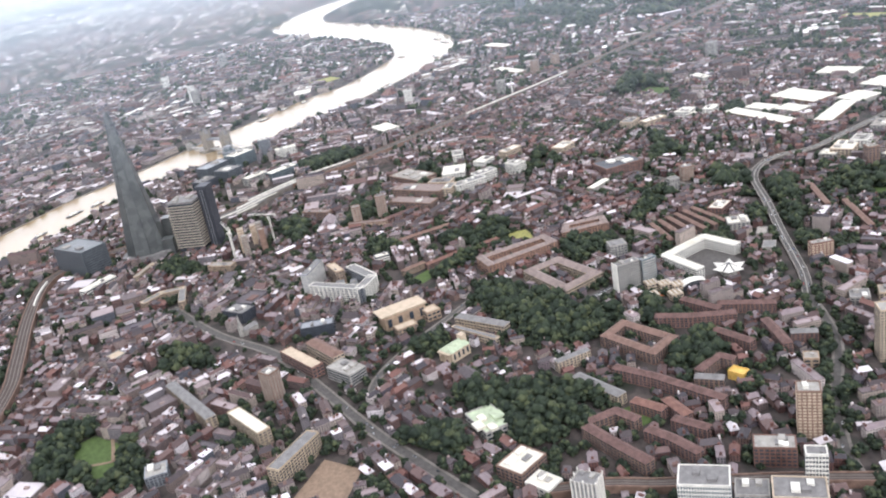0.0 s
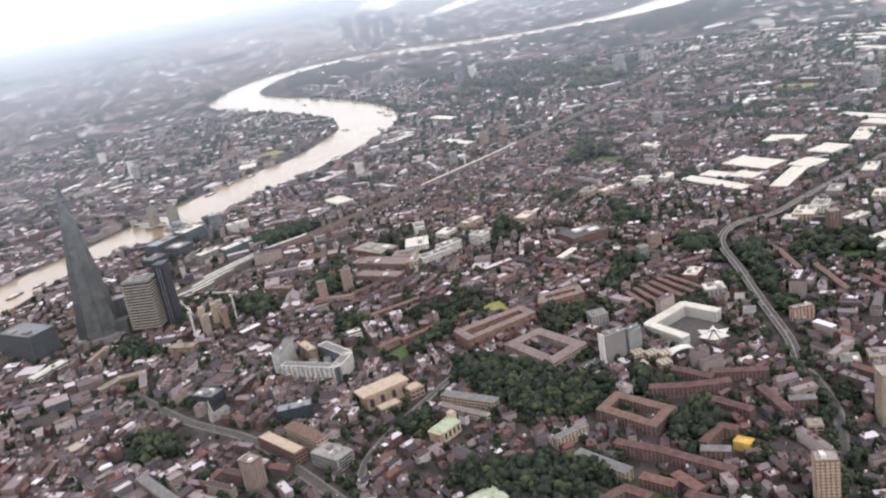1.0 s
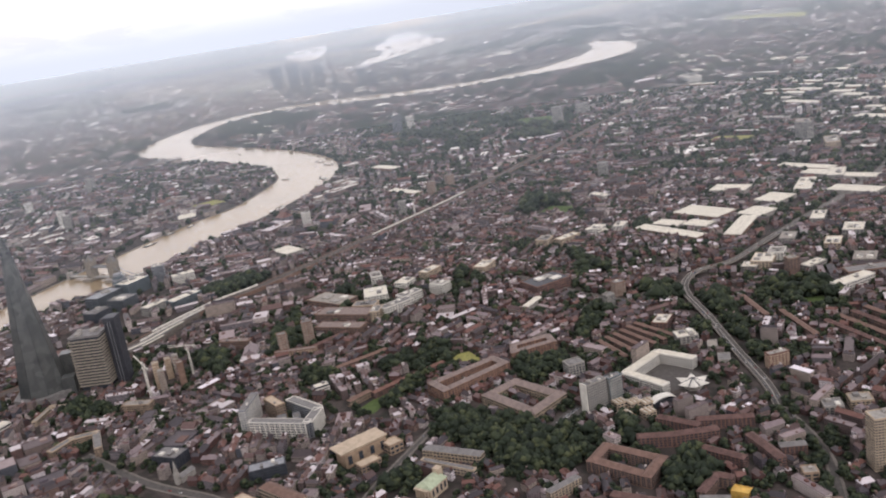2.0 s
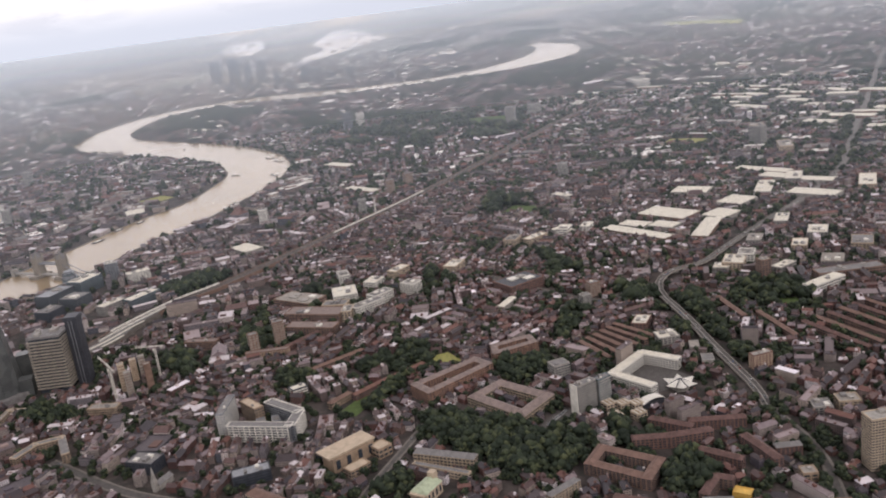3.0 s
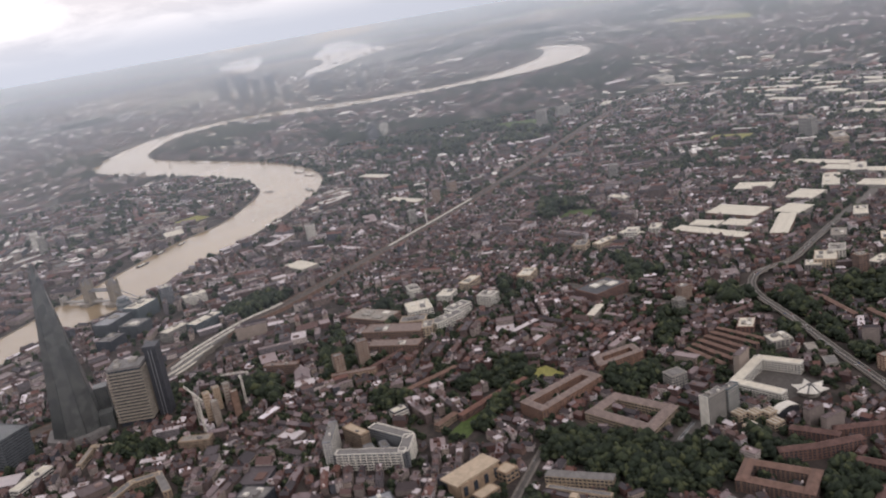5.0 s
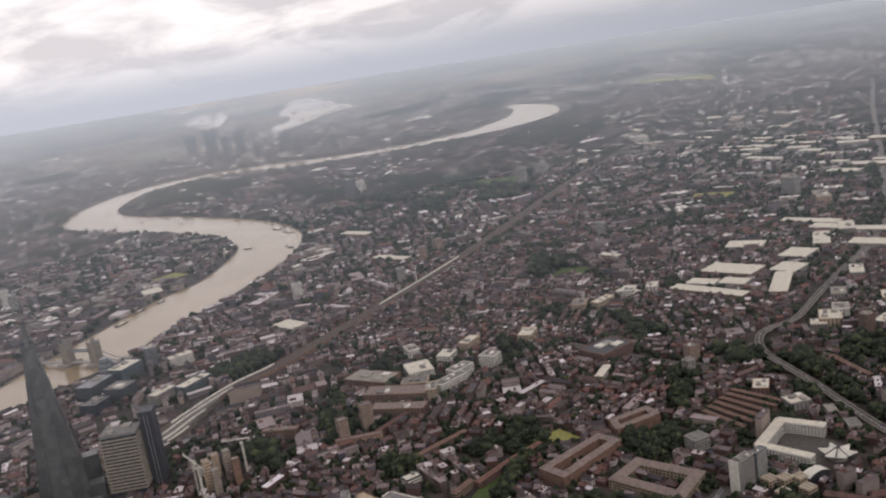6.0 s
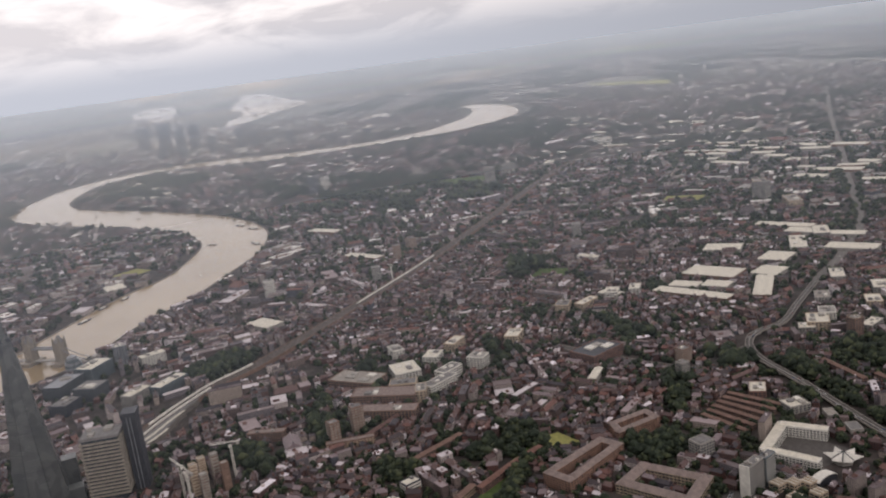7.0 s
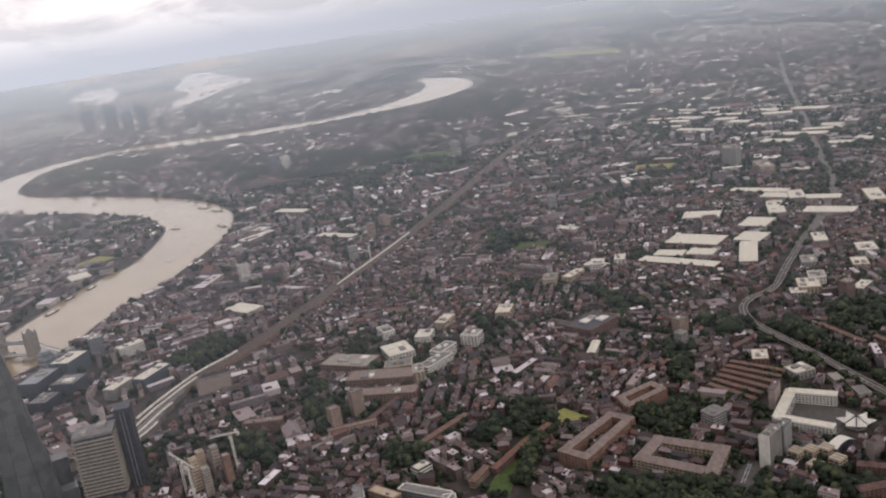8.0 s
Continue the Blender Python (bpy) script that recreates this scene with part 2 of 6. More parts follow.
def haze_mat():
    """Haze put into a sheet's colour: opacity grows with distance from one point."""
    n = Nodes("sheet_haze")
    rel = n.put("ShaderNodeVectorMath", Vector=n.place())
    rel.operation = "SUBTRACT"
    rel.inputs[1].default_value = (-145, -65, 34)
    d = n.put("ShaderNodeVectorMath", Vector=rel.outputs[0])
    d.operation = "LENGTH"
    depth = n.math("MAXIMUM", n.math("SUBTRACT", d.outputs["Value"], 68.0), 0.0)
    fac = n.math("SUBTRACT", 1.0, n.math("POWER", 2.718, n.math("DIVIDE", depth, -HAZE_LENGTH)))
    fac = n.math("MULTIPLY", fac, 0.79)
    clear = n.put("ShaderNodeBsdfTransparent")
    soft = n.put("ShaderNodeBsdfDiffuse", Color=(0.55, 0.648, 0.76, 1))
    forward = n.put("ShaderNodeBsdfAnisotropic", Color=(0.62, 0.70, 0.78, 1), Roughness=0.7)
    veil = n.put("ShaderNodeMixShader", Fac=0.12)
    n.tree.links.new(soft.outputs[0], veil.inputs[1])
    n.tree.links.new(forward.outputs[0], veil.inputs[2])
    # translucent share passes sky light through the sheet, to the ground below
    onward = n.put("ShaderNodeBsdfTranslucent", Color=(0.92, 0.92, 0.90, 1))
    air = n.put("ShaderNodeAddShader")
    n.tree.links.new(veil.outputs[0], air.inputs[0])
    n.tree.links.new(onward.outputs[0], air.inputs[1])
    blend = n.put("ShaderNodeMixShader", Fac=fac)
    n.tree.links.new(clear.outputs[0], blend.inputs[1])
    n.tree.links.new(air.outputs[0], blend.inputs[2])
    n.tree.links.new(blend.outputs[0], n.tree.nodes["Material Output"].inputs[0])
    return n.mat


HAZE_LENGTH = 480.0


# ---- mesh helpers ----
def part(name, bm, material, parent=None, label=""):
    """Links a bmesh as one mesh object under a thing or a part."""
    me = bpy.data.meshes.new(name)
    bm.to_mesh(me)
    bm.free()
    return part_of(name, me, material, parent, label)


def part_of(name, me, material, parent=None, label=""):
    if material and not me.materials:
        me.materials.append(material)
    ob = new(name, me)
    if parent:
        ob.parent = parent
    if label:
        ob["label"] = label
    return ob


def thing(name, label, category, at=(0, 0, 0), turn=0.0, group="", kind=""):
    ob = new(name)
    ob.matrix_basis = pose(*at, 0, 0, turn)
    return tagged(ob, label, category, group, kind)


def add_prism(bm, poly, z0, z1, inset=0.0):
    """A closed prism over a polygon of x, y points; inset draws the top in towards the middle."""
    cx, cy = sum(p[0] for p in poly) / len(poly), sum(p[1] for p in poly) / len(poly)
    a = [bm.verts.new((x, y, z0)) for x, y in poly]
    b = [bm.verts.new((x + (cx - x) * inset, y + (cy - y) * inset, z1)) for x, y in poly]
    k = len(poly)
    for i in range(k):
        bm.faces.new((a[i], a[(i + 1) % k], b[(i + 1) % k], b[i]))
    bm.faces.new(b)
    bm.faces.new(a[::-1])


def rect(cx, cy, w, d, turn=0.0):
    c, s = math.cos(radians(turn)), math.sin(radians(turn))
    return [(cx + c * x - s * y, cy + s * x + c * y) for x, y in ((-w / 2, -d / 2), (w / 2, -d / 2), (w / 2, d / 2), (-w / 2, d / 2))]


def add_box(bm, cx, cy, w, d, z0, z1, turn=0.0, inset=0.0):
    add_prism(bm, rect(cx, cy, w, d, turn), z0, z1, inset)


def add_gable(bm, cx, cy, w, d, z, rise, turn=0.0, over=0.06, hip=0.0):
    """A pitched roof with its ridge along w; hip draws the ridge's ends in."""
    w, d = w + over * 2, d + over * 2
    c, s = math.cos(radians(turn)), math.sin(radians(turn))

    def v(x, y, h):
        return bm.verts.new((cx + c * x - s * y, cy + s * x + c * y, z + h))
    e = [v(-w / 2, -d / 2, 0), v(w / 2, -d / 2, 0), v(w / 2, d / 2, 0), v(-w / 2, d / 2, 0)]
    r = [v(-w / 2 + hip, 0, rise), v(w / 2 - hip, 0, rise)]
    bm.faces.new((e[0], e[1], r[1], r[0]))
    bm.faces.new((e[2], e[3], r[0], r[1]))
    bm.faces.new((e[1], e[2], r[1]))
    bm.faces.new((e[3], e[0], r[0]))
    bm.faces.new(e[::-1])


def add_strut(bm, a, b, thick):
    a, b = Vector(a), Vector(b)
    m = (b - a).to_track_quat("Z", "Y").to_matrix()
    low = [bm.verts.new(a + m @ Vector((x * thick / 2, y * thick / 2, 0))) for x, y in ((-1, -1), (1, -1), (1, 1), (-1, 1))]
    top = [bm.verts.new(b + m @ Vector((x * thick / 2, y * thick / 2, 0))) for x, y in ((-1, -1), (1, -1), (1, 1), (-1, 1))]
    for i in range(4):
        bm.faces.new((low[i], low[(i + 1) % 4], top[(i + 1) % 4], top[i]))
    bm.faces.new(low[::-1])
    bm.faces.new(top)


def curve_points(points, steps=6):
    """Catmull-Rom through rows of numbers."""
    p = np.array(points, float)
    p = np.vstack([2 * p[0] - p[1], p, 2 * p[-1] - p[-2]])
    out = []
    for i in range(1, len(p) - 2):
        for k in range(steps):
            t = k / steps
            out.append(0.5 * (2 * p[i] + (p[i + 1] - p[i - 1]) * t + (2 * p[i - 1] - 5 * p[i] + 4 * p[i + 1] - p[i + 2]) * t * t
                              + (3 * p[i] - p[i - 1] - 3 * p[i + 1] + p[i + 2]) * t ** 3))
    out.append(p[-2])
    return np.array(out)


def sides(line, left, right):
    """The two edges of a strip along a line, at the given offsets to its left."""
    way = np.gradient(line[:, :2], axis=0)
    way /= np.linalg.norm(way, axis=1)[:, None] + 1e-9
    across = np.stack([-way[:, 1], way[:, 0]], 1)
    return line[:, :2] + across * np.reshape(left, (-1, 1)), line[:, :2] + across * np.reshape(right, (-1, 1))


def add_strip(bm, line, left, right, z0, z1):
    """A long solid strip along a line, between two offsets."""
    a, b = sides(line, left, right)
    z0, z1 = np.broadcast_to(z0, len(a)), np.broadcast_to(z1, len(a))
    rings = []
    for i in range(len(a)):
        rings.append([bm.verts.new((*a[i], z0[i])), bm.verts.new((*b[i], z0[i])), bm.verts.new((*b[i], z1[i])), bm.verts.new((*a[i], z1[i]))])
    for p, q in zip(rings, rings[1:]):
        for j in range(4):
            bm.faces.new((p[j], p[(j + 1) % 4], q[(j + 1) % 4], q[j]))
    bm.faces.new(rings[0])
    bm.faces.new(rings[-1][::-1])


def strip(name, line, left, right, z0, z1, material, parent=None, label=""):
    bm = bmesh.new()
    add_strip(bm, line, left, right, z0, z1)
    bmesh.ops.recalc_face_normals(bm, faces=bm.faces)
    return part(name, bm, material, parent, label)


# ---- what stands where: a map of half-unit cells ----
CELL, MAP_X, MAP_Y, MAP_W, MAP_H = 0.5, -160.0, -560.0, 2000, 2000
taken = np.zeros((MAP_H, MAP_W), np.uint8)      # 1 built or water, 2 wood, 3 open ground


def mark_poly(poly, value, over=(0, 2, 3)):
    p = np.array(poly, float)
    x0, y0 = np.floor((p.min(0) - (MAP_X, MAP_Y)) / CELL).astype(int) - 1
    x1, y1 = np.ceil((p.max(0) - (MAP_X, MAP_Y)) / CELL).astype(int) + 1
    x0, y0, x1, y1 = max(x0, 0), max(y0, 0), min(x1, MAP_W), min(y1, MAP_H)
    if x1 <= x0 or y1 <= y0:
        return
    gx, gy = np.meshgrid(MAP_X + (np.arange(x0, x1) + 0.5) * CELL, MAP_Y + (np.arange(y0, y1) + 0.5) * CELL)
    inside = np.zeros(gx.shape, bool)
    for (ax, ay), (bx, by) in zip(p, np.roll(p, -1, 0)):
        cross = ((ay > gy) != (by > gy)) & (gx < (bx - ax) * (gy - ay) / (by - ay + 1e-12) + ax)
        inside ^= cross
    view = taken[y0:y1, x0:x1]
    view[inside & np.isin(view, over)] = value


def mark_line(line, half, value):
    half = np.broadcast_to(half, len(line))
    a, b = sides(line, half, -half)
    for i in range(len(line) - 1):
        mark_poly([a[i], a[i + 1], b[i + 1], b[i]], value)


def state(x, y):
    i, j = int((y - MAP_Y) / CELL), int((x - MAP_X) / CELL)
    return taken[i, j] if 0 <= i < MAP_H and 0 <= j < MAP_W else 0


def is_free(poly, ok=(0,)):
    cx, cy = sum(p[0] for p in poly) / len(poly), sum(p[1] for p in poly) / len(poly)
    pts = list(poly) + [(cx, cy)] + [((poly[i][0] + poly[i - 1][0]) / 2, (poly[i][1] + poly[i - 1][1]) / 2) for i in range(len(poly))]
    return all(state(*p) in ok for p in pts)


# ---- ground, river, haze sheet ----
bm = bmesh.new()
bmesh.ops.create_circle(bm, cap_ends=True, segments=96, radius=4900)
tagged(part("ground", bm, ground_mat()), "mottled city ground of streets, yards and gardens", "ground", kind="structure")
# flat disc added above the roofs to imitate distance haze
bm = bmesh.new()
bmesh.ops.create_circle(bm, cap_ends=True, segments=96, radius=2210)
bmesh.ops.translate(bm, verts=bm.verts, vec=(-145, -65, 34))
haze = part("haze_sheet", bm, haze_mat())
# the added sheet casts no shadow, so the far ground keeps its daylight
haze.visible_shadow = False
tagged(haze, "thin blue-grey sheet over the city standing in for distance haze", "haze", kind="structure")

RIVER = curve_points([
    (-60, 70, 20), (-15, 54, 19), (17, 44, 18), (32, 40.5, 17), (44, 38.5, 16), (56, 34, 15), (68, 27, 18), (84, 18, 24), (102, 10.5, 23),
    (118, 3, 25), (134, -5, 26), (150, -13.5, 22), (174, -21, 24), (200, -24.5, 24), (218, -22.5, 25), (240, -15.5, 26), (274, 5, 30), (318, 39.5, 32),
    (357, 72, 34), (396, 86.5, 30), (440, 87, 26), (484, 80, 22), (515, 60, 22), (529, 32, 25), (526, 2, 28), (501, -48, 30), (493, -105, 26),
    (499, -138, 30), (514, -171, 36), (545, -201, 46), (590, -228, 44), (670, -246, 32), (735, -240, 16)], 8)
river = thing("river", "broad silty brown river between stone embankments", "river", kind="structure")
strip("water", RIVER, RIVER[:, 2] / 2, -RIVER[:, 2] / 2, -0.5, 0.03, WATER, river)
for side in (1, -1):
    edge = side * RIVER[:, 2] / 2
    strip("embankment", RIVER, edge + 0.35 * (side > 0), edge - 0.35 * (side < 0), -0.5, 0.16, STONE, river)
mark_line(RIVER, RIVER[:, 2] / 2 + 0.5, 1)
# low open wharves along the far reach
REACH = RIVER[RIVER[:, 0] > 430]
mark_line(REACH, REACH[:, 2] / 2 + 13, 1)
for pts in ([(990, -8, 20), (1080, -22, 46), (1180, -40, 50), (1330, -62, 100), (1500, -52, 120), (1900, -40, 80), (2300, -30, 60)], [(1420, 120, 30), (1800, 170, 90), (2300, 210, 60)],
            [(2500, 330, 60), (3300, 420, 160), (4100, 520, 90)], [(890, 22, 10), (950, 26, 34), (1030, 38, 16)], [(640, -72, 8), (665, -92, 20), (690, -110, 8)], [(700, -128, 10), (750, -150, 34), (800, -160, 14)], [(470, -150, 8), (440, -135, 10), (420, -105, 8)]):
    lake = curve_points(pts, 6)
    tagged(strip("dock_water", lake, lake[:, 2] / 2, -lake[:, 2] / 2, -0.5, 0.05, WATER), "distant bright sheet of dock water", "water", kind="structure")

# ---- roads, railways, open ground ----
ROAD_LEVELS = []


def road(name, label, pts, width, cars=0):
    z = 0.05 + 0.008 * len(ROAD_LEVELS)
    ROAD_LEVELS.append(z)
    line = curve_points(pts, 6)
    top = thing(name, label, "road", kind="structure")
    strip("carriageway", line, width / 2, -width / 2, -0.02, z, PALEROAD if width > 1.5 else ASPHALT, top)
    for side in (1, -1):
        strip("pavement", line, side * (width / 2 + 0.32), side * width / 2, -0.02, z + 0.03, PAVE, top)
    mark_line(line, width / 2 + 0.35, 1)
    return line


def flyover():
    pts = [(-45, -117.2), (-38, -118), (-25, -118), (-10.5, -118.3), (1, -118.4), (8.3, -120.8), (12.5, -125.1), (14.8, -131.8), (24, -141), (35, -152)]
    line = curve_points(pts, 6)
    z = np.interp(np.arange(len(line)), [0, 8, 16, 44, len(line)], [0.1, 0.3, 0.75, 0.75, 0.06])
    top = thing("flyover", "curving grey concrete road flyover with parapets and traffic", "flyover", kind="structure")
    strip("deck", line, 0.62, -0.62, z - 0.18, z, ASPHALT, top)
    for side in (1, -1):
        strip("parapet", line, side * 0.7, side * 0.62, z - 0.18, z + 0.1, BAND, top)
    strip("central_reserve", line, 0.06, -0.06, z, z + 0.05, GREY, top)
    for i in range(8, len(line) - 10, 4):
        bm = bmesh.new()
        add_box(bm, line[i, 0], line[i, 1], 0.3, 1.2, -0.05, z[i] - 0.18)
        part("pier", bm, GREY, top)
    mark_line(line, 1.6, 1)
    return line, z


FLY, FLY_Z = flyover()
ROADS = [
    (road("road", "wide asphalt main road with pavements", [(-28, -18), (-40, -31), (-48, -43), (-58, -52.3), (-69, -61.8), (-75, -67.7), (-84, -77)], 1.05), 14),
    (road("road", "asphalt street lined with parked cars", [(-61.5, -60.6), (-57, -61), (-50.6, -63.4), (-41, -68.6), (-31, -74)], 0.6), 8),
    (road("road", "long straight asphalt road through the suburbs", [(35, -152), (54, -173), (77, -194), (134, -231), (175, -258), (286, -330), (420, -420)], 1.6), 16),
    (road("road", "asphalt road beside tower blocks and trees", [(-100, -121), (-85, -113.5), (-72, -114), (-58, -117.5), (-45, -117.2)], 0.8), 8),
    (road("road", "pale junction road near the flyover", [(8, -121), (6, -113), (2, -109), (12, -100), (28, -90)], 1.2), 6),
]


def railway(name, label, pts, half, z, lines):
    line = curve_points(pts, 6)
    top = thing(name, label, "railway", kind="structure")
    strip("viaduct", line, half, -half, -0.05, z, BROWN, top)
    strip("ballast", line, half - 0.15, -half + 0.15, z, z + 0.02, BALLAST, top)
    for side in (1, -1):
        strip("parapet", line, side * half, side * (half - 0.12), z + 0.02, z + 0.12, BROWN, top)
    for k in range(lines):
        o = (k + 0.5) / lines * 2 * (half - 0.3) - half + 0.3
        strip("track", line, o + 0.08, o - 0.08, z + 0.02, z + 0.05, RAIL, top)
    mark_line(line, half + 0.4, 1)
    return line


RAIL_Z = 0.7
RAIL_LINE = railway("railway_viaduct", "brown brick railway viaduct with many tracks",
                    [(2, 9), (10, -1), (19, -10), (28.5, -15.2), (41, -23.5), (49, -32), (68, -47), (88, -62), (114, -81), (153, -107), (224, -152), (264, -182), (340, -235)],
                    1.6, RAIL_Z, 6)
LEFT_RAIL = railway("railway_viaduct", "old brick railway viaduct curving through rooftops",
                    [(2, 9), (-4, 15), (-12, 16), (-27, 10), (-44.5, 1), (-55, -4), (-75, -10)], 1.2, 0.8, 3)


railway("railway_viaduct", "low brick railway viaduct behind the white offices", [(-84, -84), (-83.4, -90), (-83.9, -95), (-84.0, -103), (-84.4, -110), (-85.6, -122)], 0.7, 0.8, 2)


def lawn(name, label, poly, material, z=0.02):
    bm = bmesh.new()
    add_prism(bm, poly, -0.02, z)
    tagged(part(name, bm, material), label, "lawn", kind="structure")
    mark_poly(poly, 3)


lawn("sports_pitch", "pale dry grass pitch beside brick flats", [(-10.5, -74.4), (-9.6, -77.8), (-14.1, -79.8), (-15.7, -76.5)], DRYGRASS)
lawn("park_lawn", "long narrow mown green lawn among trees", [(-26.6, -59.6), (-28.6, -62.2), (-20.5, -67.3), (-13, -73.6), (-11.6, -72.6), (-18.5, -65.6)], GRASS)
lawn("park_lawn", "worn park lawn crossed by sandy paths", [(-68.5, -22.8), (-66.6, -24.5), (-69.4, -30.4), (-74.6, -32.6), (-76.4, -29.4), (-73.5, -25)], GRASS)
for pts in ([(-73.6, -25.4), (-73.0, -29), (-72.2, -31.4)], [(-72.6, -30.2), (-70.2, -29), (-67.4, -27.4)]):
    tagged(strip("sandy_path", curve_points(pts, 4), 0.22, -0.22, -0.02, 0.04, EARTH), "worn sandy path across the park lawn", "path", kind="structure")
lawn("park_lawn", "small green churchyard lawn", [(-69.5, -91.5), (-67.5, -95), (-71.5, -96), (-73.5, -93)], GRASS)
lawn("sports_pitch", "distant pale yellow playing field", rect(172, 9.5, 9, 11, 40), DRYGRASS)
lawn("sports_pitch", "distant bright yellow playing field", rect(142, -174.7, 9, 13, -40), DRYGRASS)
lawn("park_lawn", "broad green common with trees round it", rect(255, -125, 22, 24, -20), GRASS)
lawn("park_lawn", "green park lawn near low estates", rect(80, -107, 9, 9, -35), GRASS)
lawn("park_lawn", "green park lawn beside long terraces", [(-8.4, -134.5), (-9.0, -138.8), (-13.6, -138.9), (-13.0, -134.7)], GRASS)
lawn("park_lawn", "pale hillside meadow in the far distance", [(800, -392), (685, -435), (617, -402), (752, -380)], DRYGRASS)
lawn("schoolyard", "dark asphalt playground inside the school ring", [(-36.4, -104.9), (-30.8, -101.2), (-26.2, -106.5), (-29.5, -109.6), (-34, -112)], ASPHALT)
lawn("clearance_site", "bare brown earth of a cleared building plot", [(-82, -56.5), (-75.2, -58.2), (-77.5, -63.2), (-84, -62.5)], EARTH)
lawn("car_park", "grey asphalt car park beside the courtyard block", [(-40.4, -87.2), (-36.0, -91.4), (-37.6, -93.2), (-42.4, -88.8)], ASPHALT)

WOODS = [
    [(-2.1, -72.5), (-7.9, -74.5), (-14.6, -64.2), (-11.8, -62.7)],
    [(40.4, -53.1), (21.9, -56.2), (15.7, -54.2), (24.7, -51.2)],
    [(-9.7, -49.3), (-8.8, -55.5), (-13.7, -55.4), (-15.1, -50.6)],
    [(-62.4, -71), (-62.6, -80), (-63.8, -86), (-66, -89.3), (-73, -89.1), (-75.4, -83), (-72.6, -78.5), (-66, -73)],
    [(-32.3, -71), (-34, -78), (-42.5, -86), (-46.6, -93.5), (-53.8, -89.6), (-52.5, -82.2), (-46.7, -77.3), (-38.4, -71.6)],
    [(-47.6, -64), (-46, -66.3), (-49.7, -69.4), (-53.2, -67.4), (-52, -64.6)],
    [(-53.6, -99), (-54.6, -104), (-62, -104.5), (-61.6, -98.6)],
    [(-71.3, -66), (-71.6, -73.9), (-75.6, -74.6), (-75.8, -67)],
    [(-64.6, -18.6), (-64, -24), (-67.5, -25), (-73, -26), (-76.4, -30), (-78.6, -30), (-76, -22), (-70, -19)],
    [(-69.5, -31), (-75, -33), (-79, -31), (-80, -36), (-74, -36)],
    [(2.8, -102.3), (-2.5, -103.6), (-13.8, -96.8), (-10.2, -95.8)],
    [(38.5, -103.7), (22.4, -109), (21, -102.2)],
    [(38, -78.8), (27, -84), (24, -77.4)],
    [(25, -43.5), (19, -46), (8, -46.5), (1, -42), (18, -40.4)],
    [(-45.4, -24.4), (-44.2, -31), (-51.2, -34.8), (-52.4, -28)],
    [(4.8, -27), (8.8, -30), (2.4, -36), (-4.8, -34)],
    [(-9.5, -6.4), (-7.3, -10.2), (-11.8, -17), (-15.8, -13.8)],
    [(-2.4, -119.4), (-1, -125), (-20.5, -123), (-30, -121), (-30, -119.2)],
    [(9.2, -111.7), (8.1, -118.6), (-0.1, -118.0), (-0.5, -112.3)],
    [(-8.9, -117.0), (-10.1, -119.6), (-19.3, -116.1), (-17.9, -114.0)],
    [(-23, -64), (-9, -71), (-7.6, -73), (-11, -77), (-19, -70), (-30, -64)],
    [(52, -16), (63, -27), (57, -33), (45, -24)],
    [(360, -29), (275, -146), (200, -126), (224, -56)],
    [(396, 62), (470, 56), (490, 30), (430, -10), (370, 20)],
    [(99, -102), (92, -118), (68, -114), (76, -96)],
    [(0.6, -132.4), (-2.1, -141.4), (-12.6, -141.5), (-15.0, -138), (-10.6, -132.6)],
    [(330, -190), (420, -230), (480, -200), (400, -150)],
    [(-44.5, -95.6), (-44.6, -98), (-48.5, -101), (-50, -96)],
    [(-19.2, -84.6), (-16.6, -84), (-20, -93), (-26.5, -90), (-27, -86)],
]
for w in WOODS:
    mark_poly(w, 2, (0,))
# the far parks are broken up by houses
gx, gy = np.meshgrid(MAP_X + np.arange(MAP_W) * CELL, MAP_Y + np.arange(MAP_H) * CELL)
patch = np.sin(gx * 0.21 + np.sin(gy * 0.13) * 2) + np.sin(gy * 0.17 + np.sin(gx * 0.09) * 2.2)
taken[(taken == 2) & (gx > 60) & (patch > -0.3)] = 0
fine = np.sin(gx * 0.9 + np.sin(gy * 0.7) * 2) + np.sin(gy * 1.0 + np.sin(gx * 0.6) * 2.2)
taken[(taken == 2) & (gx > -32) & (gx < 10) & (gy < -117) & (fine > 0.3)] = 0
taken[(taken == 2) & (gx > -11.2) & (gx < 40) & (gy < -42) & (gy > -108) & (fine > 0.2)] = 0


